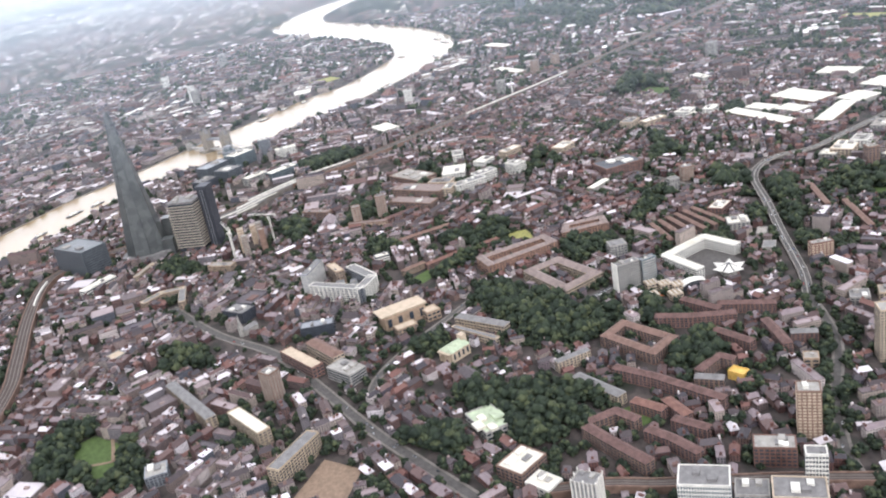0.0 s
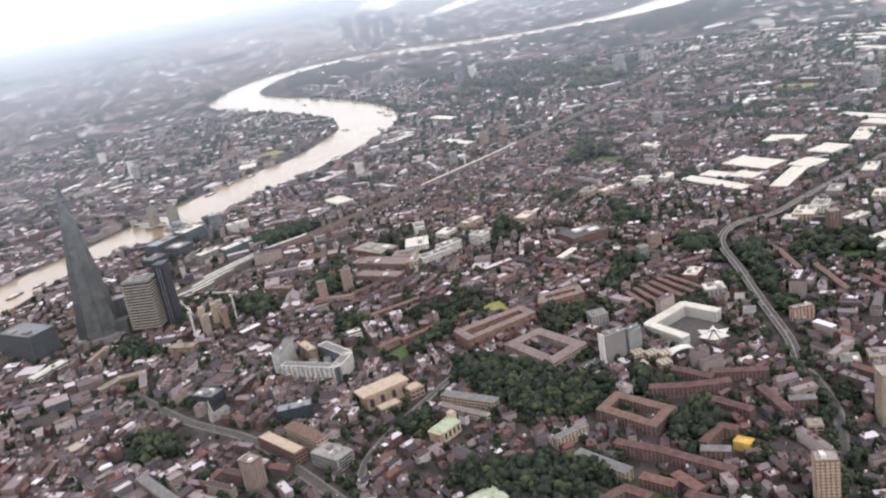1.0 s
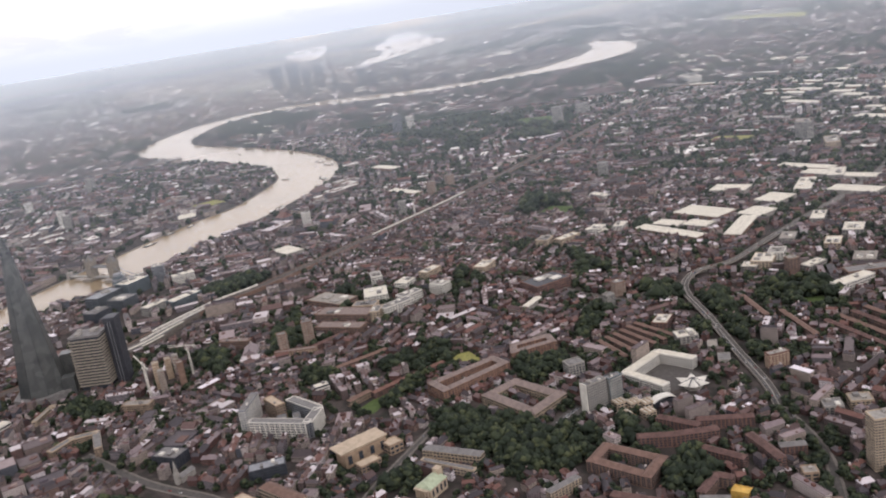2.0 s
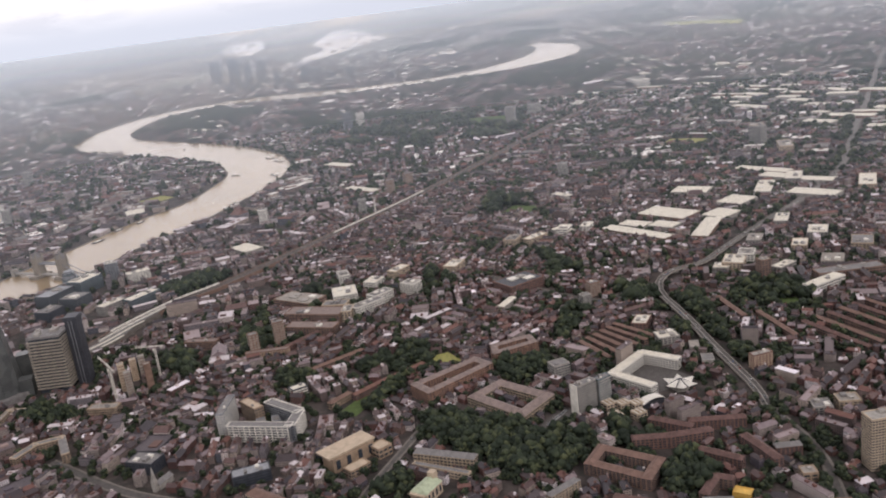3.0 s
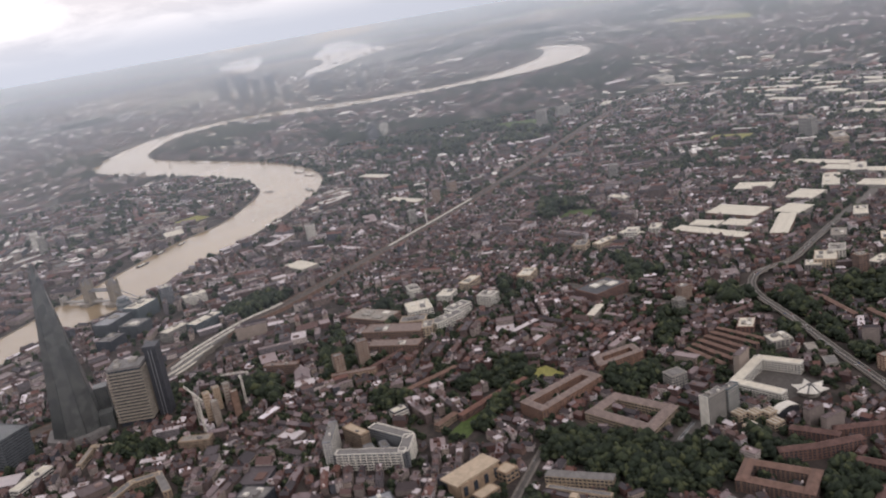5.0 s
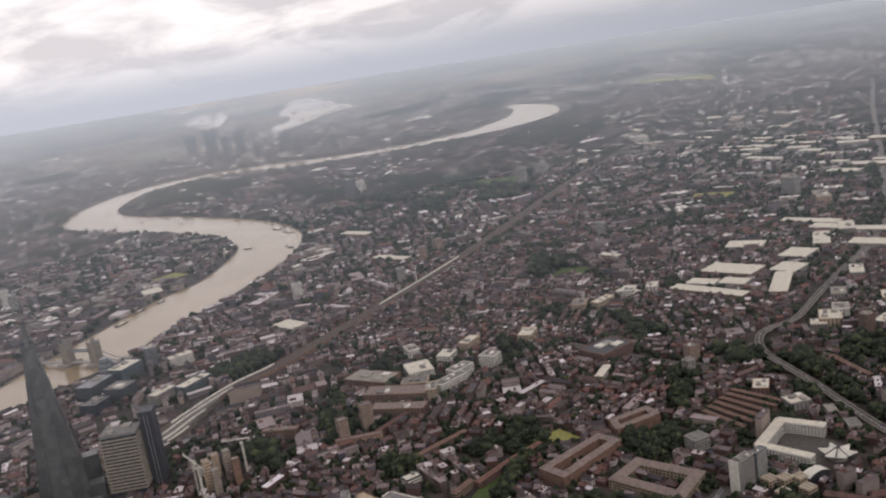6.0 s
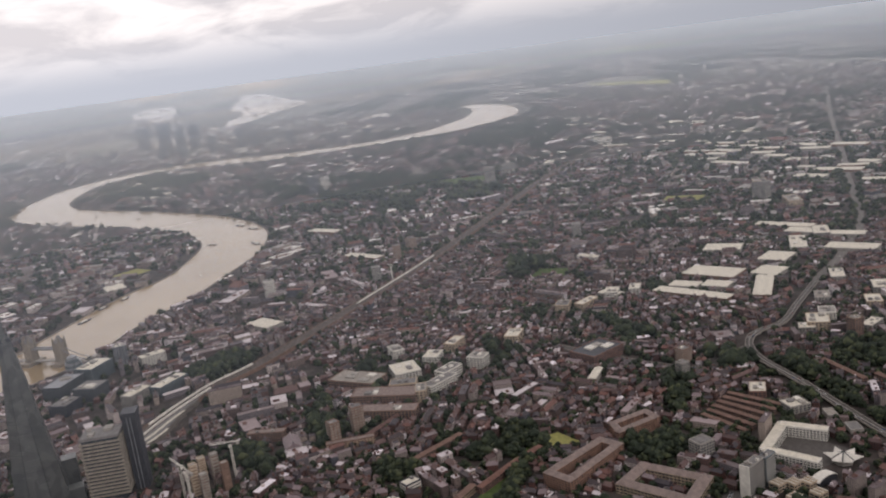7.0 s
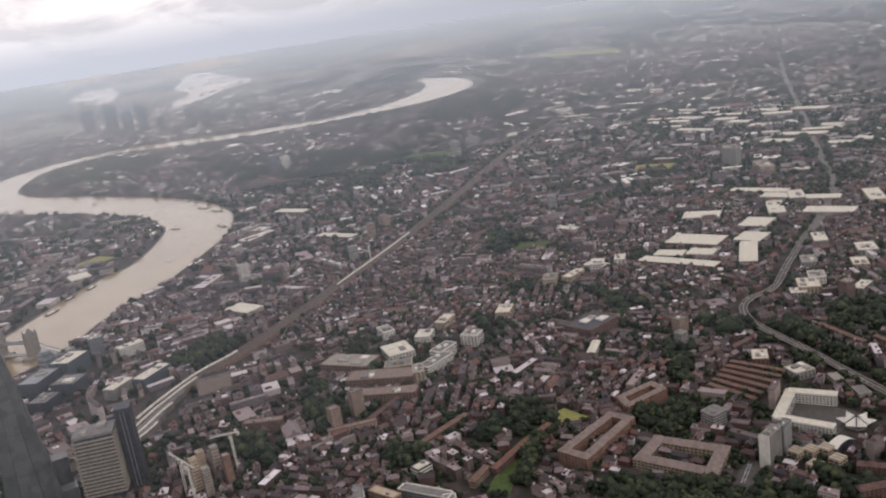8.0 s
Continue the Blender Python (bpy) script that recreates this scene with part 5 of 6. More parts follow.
# the far cluster of business towers
CLUSTER = [(739, 68, 17, 25, 0), (690, 44, 17, 29, 0), (655, 28, 12, 23, 2), (642, 15, 14, 26, 0), (640, 2, 9, 14, 2), (634, -22, 12, 17, 1), (605, -33, 13, 15, 0), (596, -46, 9, 10, 1), (587, -61, 10, 13, 1),
           (610, 40, 12, 7, 1), (600, 22, 12, 9, 1), (596, 4, 11, 6, 1), (588, -12, 10, 8, 1), (700, 90, 12, 8, 1), (560, -92, 8, 6, 1), (566, -120, 9, 6, 2)]
for x, y, w, h, c in CLUSTER:
    block("office_tower", ("dark glass office tower in a distant cluster", "pale office tower in a distant cluster", "blue-grey office tower in a distant cluster")[c], "skyscraper",
          rect(x, y, w * 0.62, w * 0.6, 8), h * 0.88, (DARK, SLATEGLASS, SLATEGLASS)[c], DARK, 22, (SLATEGLASS, DARK, GLASS)[c], 0, 1, 0.4, "distant business towers")


# mid-rise quarter round the far towers
quay = random.Random(12)
for _ in range(46):
    x, y = quay.uniform(545, 780), quay.uniform(-130, 190)
    if state(x, y):
        continue
    h = quay.uniform(2.0, 5.5)
    block("quayside_block", "pale mid-rise block near the distant towers", "apartment block", rect(x, y, quay.uniform(5, 11), quay.uniform(4, 8), quay.uniform(-30, 30)), h, quay.choice((GREY, CREAM, BAND, WHITE)), quay.choice((SHEET, LEAD, BAND)), 2, SLATEGLASS, 0.0, 0, 0.4, "quayside blocks")


# ---- vehicles ----
def make_car(paint, length=0.46):
    top = thing("car", "small car in traffic on the road", "car", group="road traffic")
    bm = bmesh.new()
    add_prism(bm, rect(0, 0, length, 0.19), 0.04, 0.1, 0.03)
    part("body", bm, paint, top)
    bm = bmesh.new()
    add_prism(bm, rect(-0.02, 0, length * 0.55, 0.17), 0.1, 0.155, 0.22)
    part("cabin", bm, GLASS, top)
    for x in (-0.14, 0.14):
        for y in (-0.09, 0.09):
            bm = bmesh.new()
            bmesh.ops.create_cone(bm, cap_ends=True, segments=8, radius1=0.035, radius2=0.035, depth=0.03, matrix=pose(x, y, 0.035, 90, 0, 0))
            part("wheel", bm, RUBBER, top)
    return top


CARS = [make_car(p) for p in PAINT]
used = set()


def put_car(x, y, z, turn):
    k = random.choice((0, 0, 0, 1, 2, 2, 3, 4))
    m = pose(x, y, z, 0, 0, turn)
    if k in used:
        copy_thing(CARS[k], m)
    else:
        used.add(k)
        CARS[k].matrix_basis = m


def traffic(line, zs, count, lane):
    zs = np.broadcast_to(zs, len(line))
    for _ in range(count):
        i = random.randrange(len(line) - 1)
        f = random.random()
        p = line[i, :2] * (1 - f) + line[i + 1, :2] * f
        w = line[i + 1, :2] - line[i, :2]
        w = w / np.linalg.norm(w)
        s = random.choice((-1, 1))
        put_car(p[0] - w[1] * s * lane, p[1] + w[0] * s * lane, zs[i] * (1 - f) + zs[i + 1] * f, math.degrees(math.atan2(w[1], w[0])))


traffic(FLY, FLY_Z, 56, 0.32)
for line, n in ROADS:
    traffic(line, 0.08, n, 0.25)
for i in range(14):
    put_car(-40.6 + i * 0.26, -88.4 - i * 0.25, 0.02, 40)


def train(a, b, line, off, label):
    """A train of coaches along part of a railway line."""
    top = thing("train", label, "train")
    step = np.linalg.norm(np.diff(line[:, :2], axis=0), axis=1)
    dist = np.r_[0, np.cumsum(step)]
    left, _ = sides(line, off, off)
    s = a
    while s < b:
        p, q = [np.array([np.interp(v, dist, left[:, 0]), np.interp(v, dist, left[:, 1])]) for v in (s, s + 1.9)]
        m = (p + q) / 2
        bm = bmesh.new()
        add_prism(bm, rect(*m, 1.86, 0.28, math.degrees(math.atan2(*(q - p)[::-1]))), RAIL_Z + 0.08, RAIL_Z + 0.42, 0.04)
        part("coach", bm, WHITE, top)
        s += 2.0


train(33, 62, RAIL_LINE, 0.9, "long white commuter train on the viaduct")
train(28, 50, RAIL_LINE, -0.6, "white commuter train near the station")
train(104, 150, RAIL_LINE, 0.2, "long white train on the far viaduct")
train(16, 28, LEFT_RAIL, 0.3, "short pale train on the curved viaduct")


def boat(x, y, length, turn):
    top = thing("boat", "moored river boat with a pale deckhouse", "boat", (x, y, 0), turn, "river boats")
    bm = bmesh.new()
    add_prism(bm, [(-length / 2, -length * .11), (length * .3, -length * .12), (length / 2, 0), (length * .3, length * .12), (-length / 2, length * .11)][::1], 0.0, 0.22, -0.06)
    part("hull", bm, DARK, top)
    part("deckhouse", box_mesh(-length * 0.1, 0, length * 0.45, length * 0.15, 0.22, 0.45), WHITE, top)


for x, y, length, turn in ((135.4, 6, 4, -25), (149, -15, 1.6, 10), (233, -26, 6, 40), (221, -31, 6, 40), (189, -32, 7, 20), (36, 37, 5, -18), (128, 11, 4, -30), (42, 34, 4, -18), (22, 38, 4, -15), (116, 14, 5, -30), (166, -4, 3, -30), (200, -16, 4, 60), (300, 22, 3, 40), (330, 46, 2.5, 30)):
    boat(x, y, length, turn)


# ---- the mass of houses ----
class Soup:
    """Faces with a material slot and a wall measure (uv) each, for one mesh."""

    def __init__(self):
        self.verts, self.faces, self.slots, self.uvs = [], [], [], []

    def add(self, verts, faces, slot, uvs=None):
        n = len(self.verts)
        self.verts.extend(verts)
        for i, f in enumerate(faces):
            self.faces.append([n + j for j in f])
            self.slots.append(slot)
            self.uvs.extend(uvs[i] if uvs else [(0.0, 0.0)] * len(f))

    def mesh(self, name, materials):
        me = bpy.data.meshes.new(name)
        me.from_pydata(self.verts, [], self.faces)
        me.uv_layers.new().data.foreach_set("uv", np.array(self.uvs, np.float32).ravel())
        me.polygons.foreach_set("material_index", np.array(self.slots, np.int32))
        for m in materials:
            me.materials.append(m)
        return me


def wall_faces(poly, z0, h):
    v = [(x, y, z0) for x, y in poly] + [(x, y, h) for x, y in poly]
    faces, uvs = [], []
    for i in range(4):
        j = (i + 1) % 4
        length = math.hypot(poly[j][0] - poly[i][0], poly[j][1] - poly[i][1])
        faces.append((i, j, j + 4, i + 4))
        uvs.append([(0, 0), (length, 0), (length, h), (0, h)])
    return v, faces, uvs


def gable_faces(cx, cy, w, d, turn, z, rise, over=0.06, hip=0.0):
    w, d = w + 2 * over, d + 2 * over
    c, s = math.cos(turn), math.sin(turn)
    pts = [(-w / 2, -d / 2, z - 0.03), (w / 2, -d / 2, z - 0.03), (w / 2, d / 2, z - 0.03), (-w / 2, d / 2, z - 0.03), (-w / 2 + hip, 0, z + rise), (w / 2 - hip, 0, z + rise)]
    v = [(cx + c * x - s * y, cy + s * x + c * y, h) for x, y, h in pts]
    return v, [(0, 1, 5, 4), (2, 3, 4, 5), (1, 2, 5), (3, 0, 4)]


def flat_faces(poly, z):
    inner = shrink(poly, 0.14)
    v = [(x, y, z) for x, y in poly] + [(x, y, z + 0.1) for x, y in poly] + [(x, y, z + 0.1) for x, y in inner] + [(x, y, z + 0.02) for x, y in inner]
    faces = [(i + 4 * k, (i + 1) % 4 + 4 * k, (i + 1) % 4 + 4 * k + 4, i + 4 * k + 4) for k in range(3) for i in range(4)] + [(12, 13, 14, 15)]
    return v, faces


def box_faces(poly, z0, z1):
    v = [(x, y, z0) for x, y in poly] + [(x, y, z1) for x, y in poly]
    return v, [(i, (i + 1) % 4, (i + 1) % 4 + 4, i + 4) for i in range(4)] + [(4, 5, 6, 7)]


EYE = (-148.0, -65.0)
rng = random.Random(7)
seeds = []
for _ in range(9000):
    x, y = rng.uniform(-112, 760), rng.uniform(-520, 420)
    d, a = math.hypot(x - EYE[0], y - EYE[1]), math.degrees(math.atan2(y - EYE[1], x - EYE[0]))
    if abs(a + 3) > 44 or d > 850:
        continue
    space = 14 if d < 250 else 20 if d < 450 else 34
    if all((x - s[0]) ** 2 + (y - s[1]) ** 2 > space ** 2 for s in seeds):
        seeds.append((x, y, d, space))
SEED_XY = np.array([s[:2] for s in seeds])

HOUSES = []          # kind, cx, cy, w, d, turn, h
YARDS = []           # tree spots
SHORT = dict(terrace=(0.75, 2.4), estate=(2.6, 5.5), town=(0.9, 2.6), sheds=(2.5, 5))


def settle(kind, cx, cy, w, d, turn, h):
    poly = rect(cx, cy, w, d, math.degrees(turn))
    if not is_free(poly):
        return False
    mark_poly(shrink(poly, 0.2), 1, (0,))
    HOUSES.append((kind, cx, cy, w, d, turn, h))
    return True


def in_view(x, y):
    return abs(math.degrees(math.atan2(y - EYE[1], x - EYE[0])) + 3) < 41


def row_of(kind, put, length, depth, h, lo, hi, gap, grow, along):
    """Houses side by side along one edge of a block; put maps (along, across) to the map."""
    u = 0.0
    while u < length - 0.5:
        w = min(rng.uniform(lo, hi) * grow, length - u)
        x, y, turn = put(u + w / 2)
        if rng.random() > 0.06:
            d = depth * rng.uniform(0.8, 1.2)
            settle(kind, x, y, w - 0.02, d, turn + (0 if along else math.pi / 2), h * rng.uniform(0.82, 1.22))
        u += w + gap * rng.uniform(0.6, 1.6)


for si, (sx, sy, dist, space) in enumerate(seeds):
    grow = 1.0 if dist < 250 else 1.4 if dist < 450 else 2.0
    turn = 0.62 * math.sin(sx * 0.021 + 1.0) + 0.5 * math.cos(sy * 0.03) - 0.6 + rng.gauss(0, 0.3) + rng.choice((0, math.pi / 2))
    c, s = math.cos(turn), math.sin(turn)
    reach = space * 1.1
    trade = 95 < sx < 330 and -310 < sy < -195
    west, south, wharf = sx < -15 and sy > -62, sy < -85 and sx < 20, sy > -45 and 20 < sx < 200
    v = -reach
    while v < reach:
        bv = rng.uniform(2.8, 4.4) * grow
        u = -reach - rng.uniform(0, 4)
        while u < reach:
            bu = rng.uniform(4.2, 9.0) * grow
            mu, mv = u + bu / 2, v + bv / 2
            x, y = sx + c * mu - s * mv, sy + s * mu + c * mv
            u += bu + rng.uniform(0.55, 0.95) * grow
            if np.argmin(((SEED_XY - (x, y)) ** 2).sum(1)) != si or not in_view(x, y):
                continue
            pick = rng.random() if not trade else rng.uniform(0.7, 0.86)
            lean = turn + rng.gauss(0, 0.05)
            lc, ls = math.cos(lean), math.sin(lean)

            def at(a, b):
                return x + lc * a - ls * b, y + ls * a + lc * b
            kind = "town" if rng.random() < (0.75 if west else 0.75 if wharf else 0.22) else "terrace"
            h = rng.uniform(0.75, 1.15) if kind == "terrace" else rng.uniform(0.9, 1.65)
            lo, hi = SHORT[kind]
            yard = 0.5
            if pick < (0.34 if wharf else 0.52 if not south else 0.36):
                depth = rng.uniform(0.85, 1.2) * grow
                for b in (-1, 1):
                    row_of(kind, lambda q, b=b: (*at(q - bu / 2, b * (bv - depth) / 2), lean), bu, depth, h, lo, hi, 0.0, grow, True)
                if bv > 3.2 * grow and rng.random() < 0.7:
                    inner = bv - 2 * depth - 0.2
                    for a in (-1, 1):
                        row_of(kind, lambda q, a=a: (*at(a * (bu - depth) / 2, q - inner / 2), lean), inner, depth, h, lo, hi, 0.0, grow, False)
                for _ in range(int(bu * (1.0 if kind == "town" else 0.4))):
                    settle("sheds", *at(rng.uniform(-0.4, 0.4) * bu, rng.uniform(-0.25, 0.25) * bv), rng.uniform(0.6, 1.5) * grow, rng.uniform(0.5, 1.1) * grow, lean, rng.uniform(0.4, 0.9))
            elif pick < (0.62 if wharf else 0.74 if not south else 0.78):
                cross = rng.random() < 0.5
                n = rng.choice((1, 2)) if not cross else max(2, int(bu / (2.3 * grow)))
                h = rng.uniform(1.0, 1.7) * (1.9 if rng.random() < 0.06 else 1)
                for k in range(n):
                    if cross:
                        settle("estate", *at((k + 0.5) / n * bu - bu / 2, rng.uniform(-0.2, 0.2)), rng.uniform(0.9, 1.2) * grow, bv * rng.uniform(0.7, 1), lean, h)
                    else:
                        settle("estate", *at(rng.uniform(-0.4, 0.4), (k + 0.5) / n * bv - bv / 2), bu * rng.uniform(0.6, 0.95), rng.uniform(0.95, 1.3) * grow, lean, h)
                yard = 0.75
            elif pick < (0.95 if wharf else 0.88 if west else 0.82):
                f = rng.uniform(0.3, 0.7)
                settle("sheds", *at(-bu / 2 + bu * f / 2, 0), bu * f - 0.2, bv * rng.uniform(0.6, 0.95), lean, rng.uniform(0.7, 1.3))
                settle("estate" if rng.random() < 0.5 else "sheds", *at(bu / 2 - bu * (1 - f) / 2, rng.uniform(-0.3, 0.3)), bu * (1 - f) - 0.3, bv * rng.uniform(0.4, 0.9), lean, rng.uniform(0.7, 1.8))
                yard = 0.25
            else:
                yard = 1.1
                for _ in range(rng.choice((1, 2, 3))):
                    settle(rng.choice(("town", "estate", "terrace")), *at(rng.uniform(-0.4, 0.4) * bu, rng.uniform(-0.4, 0.4) * bv), rng.uniform(1, 2.4) * grow, rng.uniform(0.8, 1.4) * grow, lean + rng.choice((0, 0.8, 1.57)), rng.uniform(0.7, 1.3))
            for _ in range(int(bu * bv / grow / grow * yard * (0.2 if wharf else 0.45 if west else 0.8))):
                YARDS.append((*at(rng.uniform(-0.54, 0.54) * bu, rng.uniform(-0.58, 0.58) * bv), rng.uniform(0.45, 1.0) * min(grow, 1.5)))
        v += bv + rng.uniform(0.55, 0.95) * grow

# small houses, sheds and workshops in the gaps that are left
for _ in range(30000):
    d = 45 + 215 * math.sqrt(rng.random())
    a = radians(rng.uniform(-43, 37))
    x, y = EYE[0] + d * math.cos(a), EYE[1] + d * math.sin(a)
    if x > 20 and y > -45:
        continue
    if state(x, y) or noise.noise(Vector((x * 0.06, y * 0.06, 4.0))) < -0.22:
        continue
    turn = 0.62 * math.sin(x * 0.021 + 1.0) + 0.5 * math.cos(y * 0.03) - 0.6 + rng.gauss(0, 0.25) + rng.choice((0, math.pi / 2))
    settle(rng.choice(("terrace", "town", "town", "sheds") if y > -66 else ("terrace", "terrace", "terrace", "town")), x, y, rng.uniform(0.8, 1.9), rng.uniform(0.7, 1.15), turn, rng.uniform(0.45, 1.2))

HOUSES.sort(key=lambda k: (k[1] - EYE[0]) ** 2 + (k[2] - EYE[1]) ** 2)


def house_parts(walls, roofs, chimneys, row, shared=False):
    kind, cx, cy, w, d, turn, h = row
    poly = rect(cx, cy, w, d, math.degrees(turn))
    v, f, uv = wall_faces(poly, 0, h)
    walls.add(v, f, 0 if kind == "terrace" or not shared else 1, uv)
    pitched = kind == "terrace" or (kind == "town" and rng.random() < 0.45) or (kind == "estate" and rng.random() < 0.45)
    if pitched:
        if d > w:
            turn2, ww, dd = turn + math.pi / 2, d, w
        else:
            turn2, ww, dd = turn, w, d
        rise = dd * rng.uniform(0.26, 0.4)
        v, f = gable_faces(cx, cy, ww, dd, turn2, h, rise, 0.05, rng.choice((0, 0, 0.25 * dd)))
        roofs.add(v, f, 0)
        c, s = math.cos(turn2), math.sin(turn2)
        for o in (-ww / 2 + 0.12, ww / 2 - 0.12)[:1 + (ww > 1.6)]:
            v, f = box_faces(rect(cx + c * o, cy + s * o, 0.16, 0.3, math.degrees(turn2)), h + rise * 0.3, h + rise + 0.16)
            chimneys.add(v, f, 0)
    else:
        v, f = flat_faces(poly, h)
        roofs.add(v, f, 2 if shared and (cx > 130 or cx > 60 and cy < -150) else 1)
        for _ in range(rng.choice((0, 1, 1, 2, 3))):
            k = rng.uniform(0.15, 0.35) * min(w, d)
            px, py = rng.uniform(-0.3, 0.3) * w, rng.uniform(-0.25, 0.25) * d
            c, s = math.cos(turn), math.sin(turn)
            v, f = box_faces(rect(cx + c * px - s * py, cy + s * px + c * py, k * 1.4, k, math.degrees(turn)), h + 0.02, h + rng.uniform(0.12, 0.35))
            chimneys.add(v, f, 0)
    return pitched


CHIMNEYS = city_wall("chimney_brick", BRICKS, 9, 9)
NAMES = {"terrace": ("terraced_house", "brick terraced house with pitched roof", "house"),
         "estate": ("low_rise_block", "low-rise block of flats with plain walls", "apartment block"),
         "town": ("town_building", "town building of brick or pale render", "building"),
         "sheds": ("workshop", "low workshop with a broad flat roof", "workshop")}
count = {k: 0 for k in NAMES}
rest_walls, rest_roofs, rest_tops = Soup(), Soup(), Soup()
for row in HOUSES:
    kind = row[0]
    if count[kind] < 225:
        count[kind] += 1
        sw, sr, sc = Soup(), Soup(), Soup()
        pitched = house_parts(sw, sr, sc, row)
        name, label, cat = NAMES[kind]
        label = label + (" under slates" if pitched and kind != "terrace" else " and parapet" if not pitched else " and chimney")
        top = thing(name, label, cat, group="rows of " + name.replace("_", " ") + "s")
        part_of("wall", sw.mesh("wall", [WALLS if kind == "terrace" else TOWNWALLS]), None, top)
        part_of("roof", sr.mesh("roof", [ROOFS, FLATROOFS]), None, top)
        if sc.faces:
            part_of("chimney" if pitched else "roof_plant", sc.mesh("chimney", [CHIMNEYS]), None, top)
    else:
        house_parts(rest_walls, rest_roofs, rest_tops, row, True)
mass = thing("distant_houses", "countless brick and rendered houses in rows", "houses", kind="stuff")
for name, soup, mats in (("wall", rest_walls, [WALLS, TOWNWALLS]), ("roof", rest_roofs, [ROOFS, FLATROOFS, FARROOFS]), ("chimney", rest_tops, [CHIMNEYS])):
    tagged(part_of(name, soup.mesh(name, mats), None, mass), kind="stuff")

# the outer suburbs, up to the horizon
far = Soup()
far_roof = Soup()
for _ in range(40000):
    d = 700 * math.exp(rng.random() * 1.75)
    a = radians(rng.uniform(-44, 38))
    x, y = EYE[0] + d * math.cos(a), EYE[1] + d * math.sin(a)
    if (950 < x < 2400 and -140 < y < 30 or 1380 < x < 2450 and 40 < y < 285) and rng.random() < 0.93:
        continue
    if noise.noise(Vector((x * 0.006, y * 0.012, 2.0))) < rng.uniform(-0.35, 0.25):
        continue
    if state(x, y):
        continue
    size = d / 240 * rng.uniform(0.3, 1.7) * (1.7 if rng.random() < 0.06 else 1)
    poly = rect(x, y, size * rng.uniform(0.8, 2.6), size * 0.7, rng.uniform(-40, 40))
    h = rng.uniform(0.8, 1.8) * (3.5 if rng.random() < 0.03 else 1)
    v, f, uv = wall_faces(poly, 0, h)
    far.add(v, f, 0, uv)
    v, f = flat_faces(poly, h)
    far_roof.add(v, f, 1)
outer = thing("outer_suburbs", "hazy suburbs of low buildings towards the horizon", "houses", kind="stuff")
tagged(part_of("wall", far.mesh("wall", [TOWNWALLS]), None, outer), kind="stuff")
tagged(part_of("roof", far_roof.mesh("roof", [ROOFS, FARROOFS]), None, outer), kind="stuff")


# ---- trees ----
def clump(r, level):
    bm = bmesh.new()
    bmesh.ops.create_icosphere(bm, subdivisions=level, radius=1.0)
    v = np.array([p.co for p in bm.verts])
    f = [[p.index for p in q.verts] for q in bm.faces]
    bm.free()
    return v, f


ICO1 = clump(1, 1)
OCTA = (np.array([(1, 0, 0), (-1, 0, 0), (0, 1, 0), (0, -1, 0), (0, 0, 1), (0, 0, -1)], float), [(0, 2, 4), (2, 1, 4), (1, 3, 4), (3, 0, 4), (2, 0, 5), (1, 2, 5), (3, 1, 5), (0, 3, 5)])


def crown_data(seed, lumps, ico, spread=0.62):
    """Leaf clumps of many sizes round a crown, ragged at the rim."""
    r = np.random.RandomState(seed)
    vs, fs, n = [], [], 0
    for k in range(lumps):
        a, t = r.uniform(0, 2 * math.pi), r.uniform(0, 1)
        rad = spread * math.sqrt(r.uniform(0.05, 1)) * math.sqrt(max(0.1, 1 - (2 * t - 0.9) ** 2))
        mid = np.array((math.cos(a) * rad, math.sin(a) * rad, 0.45 + t * 0.95))
        size = r.uniform(0.5, 1.15) * (0.62 if lumps < 14 else 0.40 if lumps < 40 else 0.26)
        v = ico[0] * (1 + r.uniform(-0.4, 0.45, (len(ico[0]), 1))) * size * np.array((1, 1, 0.8)) + mid
        vs.append(v)
        fs += [[n + j for j in f] for f in ico[1]]
        n += len(v)
    return np.vstack(vs), fs


def make_tree(seed):
    v, f = crown_data(seed, 70, ICO1, 0.66)
    me = bpy.data.meshes.new("crown")
    me.from_pydata(v.tolist(), [], f)
    top = thing("tree", "broadleaf tree with a full ragged green crown", "tree", group="park and street trees")
    part_of("crown", me, LEAF, top)
    bm = bmesh.new()
    add_prism(bm, rect(0, 0, 0.13, 0.13, 20), 0, 0.7, 0.4)
    for k in range(4):
        a = k * 1.6 + seed
        add_strut(bm, (0, 0, 0.4), (math.cos(a) * 0.35, math.sin(a) * 0.35, 0.85), 0.05)
    part("trunk", bm, BARK, top)
    return top


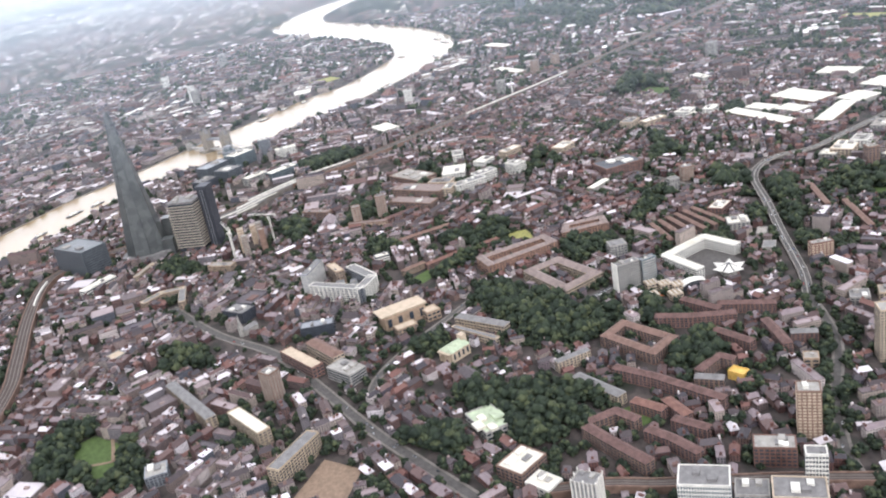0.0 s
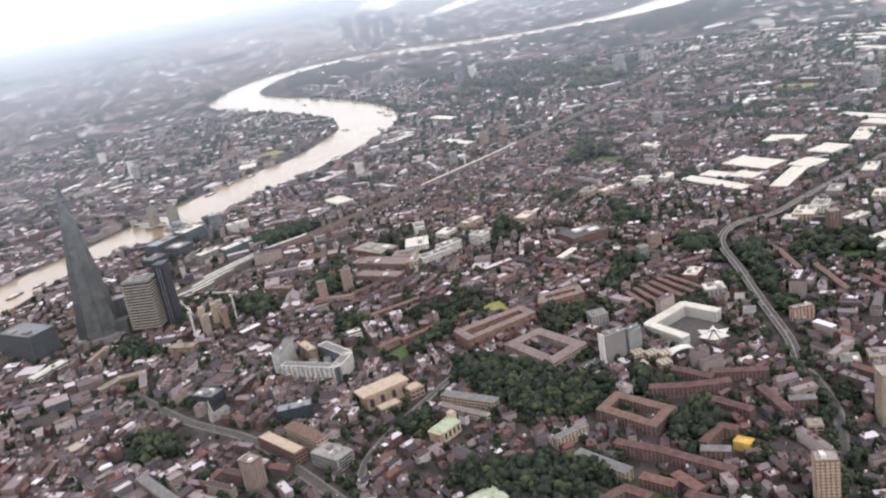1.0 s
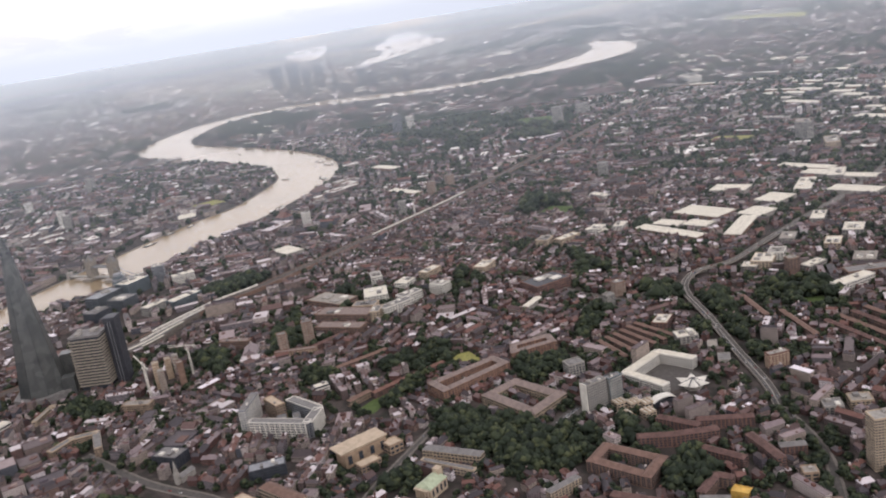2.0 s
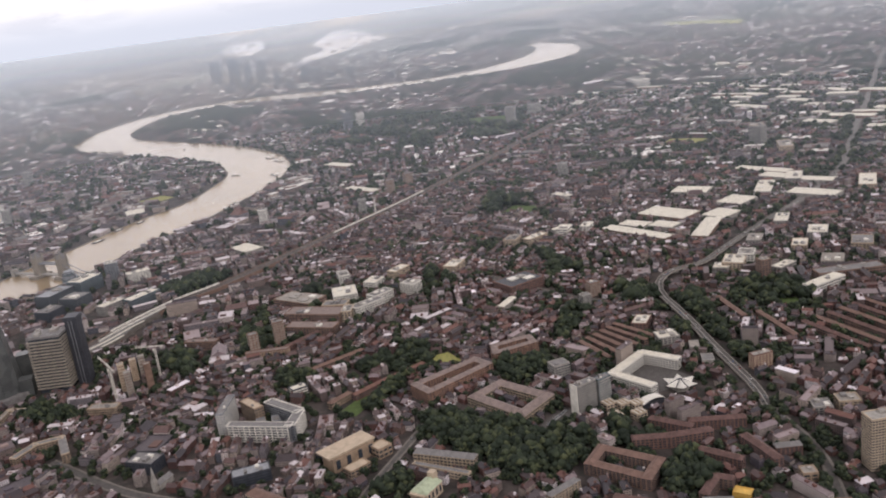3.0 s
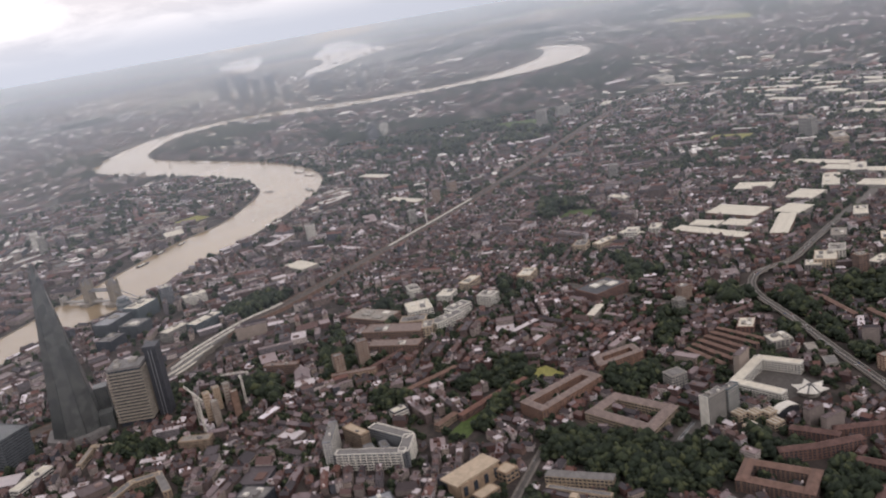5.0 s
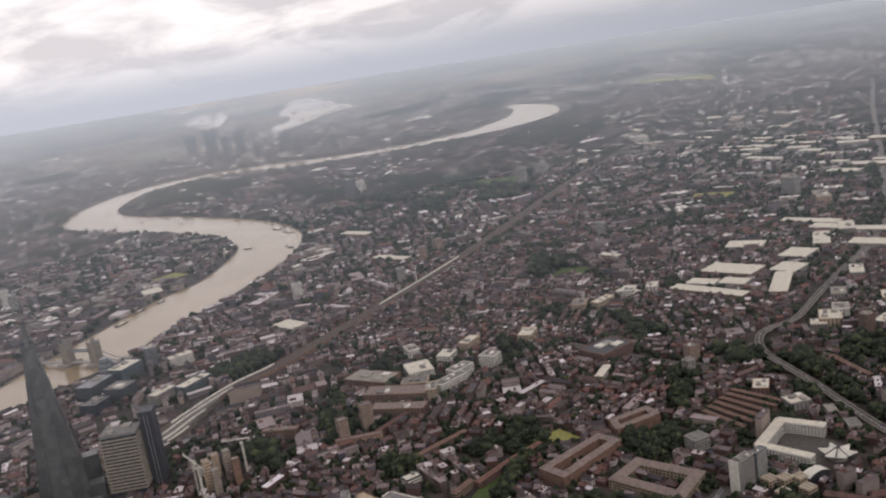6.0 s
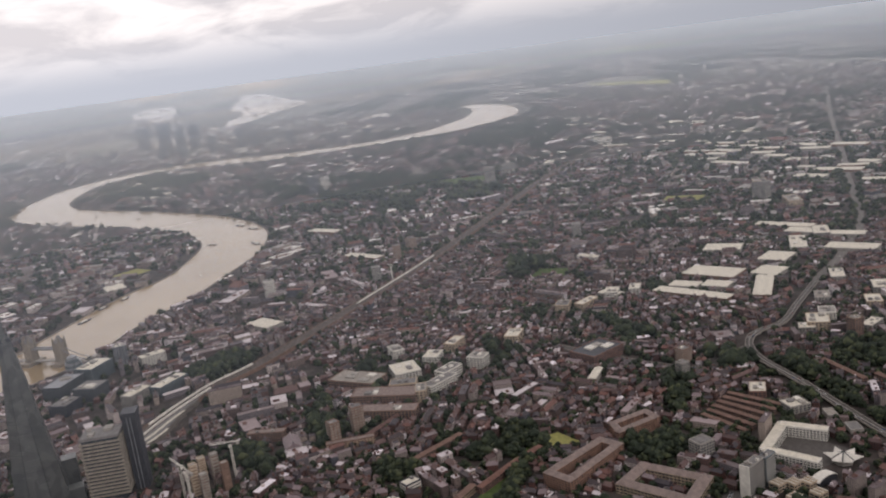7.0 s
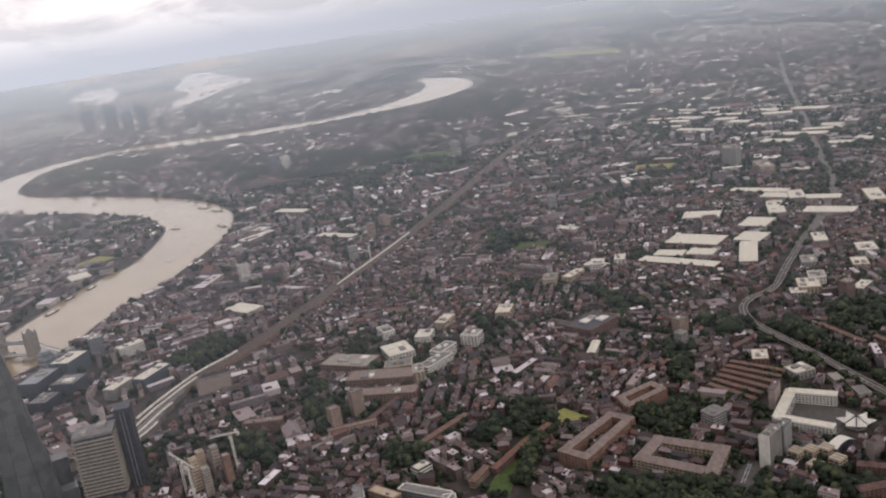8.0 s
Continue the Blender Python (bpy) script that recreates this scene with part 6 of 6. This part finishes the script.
SPOTS = []
for w in WOODS:
    p = np.array(w)
    (x0, y0), (x1, y1) = p.min(0), p.max(0)
    step = 1.25 if p.mean(0)[0] < 60 else 2.2
    for i in range(int((x1 - x0) / step) + 1):
        for j in range(int((y1 - y0) / step) + 1):
            x, y = x0 + (i + rng.uniform(0, 0.9)) * step, y0 + (j + rng.uniform(0, 0.9)) * step
            if state(x, y) == 2 and rng.random() < (0.9 if step < 2 else 0.7):
                SPOTS.append((x, y, rng.uniform(0.95, 1.9) * (1 if step < 2 else 1.4)))
for line, out in ((ROADS[3][0], 0.95), (FLY[:40], 1.25)):
    for side in (1, -1):
        edge, _ = sides(line, side * out, side * out)
        for p, q in zip(edge, edge[1:]):
            for k in range(max(1, int(np.linalg.norm(q - p) / 1.1))):
                x, y = p + (q - p) * rng.random() + (rng.uniform(-0.3, 0.3), rng.uniform(-0.3, 0.3))
                if rng.random() < 0.6 and state(x, y) != 1 or rng.random() < 0.1:
                    SPOTS.append((x, y, rng.uniform(0.7, 1.25)))
for x, y, s in YARDS:
    if state(x, y) == 0 and -112 < x and (x < 140 or rng.random() < 0.55):
        SPOTS.append((x, y, s))
# trees in the leftover ground
for _ in range(44000):
    d = rng.uniform(40, 620)
    a = radians(rng.uniform(-44, 38))
    x, y = EYE[0] + d * math.cos(a), EYE[1] + d * math.sin(a)
    if d > 260 and rng.random() < 0.6:
        continue
    if noise.noise(Vector((x * 0.045, y * 0.045, 0.3))) > 0.1 + rng.uniform(-0.25, 0.25) and all(state(x + o, y + p) == 0 for o, p in ((0, 0), (0.4, 0), (-0.4, 0), (0, 0.4), (0, -0.4))):
        SPOTS.append((x, y, rng.uniform(0.5, 1.05) * (1 + max(0, d - 200) / 260)))
SPOTS.sort(key=lambda q: (q[0] - EYE[0]) ** 2 + (q[1] - EYE[1]) ** 2)
MAKES = [make_tree(k) for k in range(6)]
for i, (x, y, s) in enumerate(SPOTS[:300]):
    m = pose(x, y, -0.02, 0, 0, rng.uniform(0, 360)) @ Matrix.Scale(s, 4)
    t = MAKES[i] if i < 6 else copy_thing(MAKES[i % 6], m)
    t.matrix_basis = m
FAR_CROWNS = [crown_data(20 + k, 12, OCTA) for k in range(8)]
MID_CROWNS = [crown_data(40 + k, 30, OCTA) for k in range(8)]
vs, fs, n = [], [], 0
for i, (x, y, s) in enumerate(SPOTS[300:]):
    v, f = (MID_CROWNS if i < 4500 else FAR_CROWNS)[i % 8]
    a = rng.uniform(0, 6.28)
    turn = np.array(((math.cos(a), -math.sin(a), 0), (math.sin(a), math.cos(a), 0), (0, 0, 1)))
    vs.append(v @ turn.T * s + (x, y, -0.3 * s))
    fs.append(np.array(f) + n)
    n += len(v)
# far woods and hedgerow belts
for _ in range(26000):
    d = 560 * math.exp(rng.random() * 1.75)
    a = radians(rng.uniform(-44, 38))
    x, y = EYE[0] + d * math.cos(a), EYE[1] + d * math.sin(a)
    if state(x, y) or noise.noise(Vector((x * 0.007, y * 0.014, 8.0))) < rng.uniform(-0.05, 0.3) + (0.22 if y > -90 else 0) or (540 < x < 1000 and -110 < y < 160) or (950 < x < 2450 and -140 < y < 285):
        continue
    s = d / 420 * rng.uniform(0.7, 1.5)
    v, f = FAR_CROWNS[_ % 8]
    vs.append(v * np.array((s * 1.6, s * 2.2, min(s, 1.6))) + (x, y, -0.5))
    fs.append(np.array(f) + n)
    n += len(v)
V, F = np.vstack(vs).astype(np.float32), np.vstack(fs).astype(np.int32)
me = bpy.data.meshes.new("tree_mass")
me.vertices.add(len(V))
me.vertices.foreach_set("co", V.ravel())
me.loops.add(F.size)
me.loops.foreach_set("vertex_index", F.ravel())
me.polygons.add(len(F))
me.polygons.foreach_set("loop_start", np.arange(0, F.size, 3, dtype=np.int32))
me.update(calc_edges=True)
tagged(part_of("street_trees", me, LEAF), "countless green garden and street trees between houses", "trees", kind="stuff")
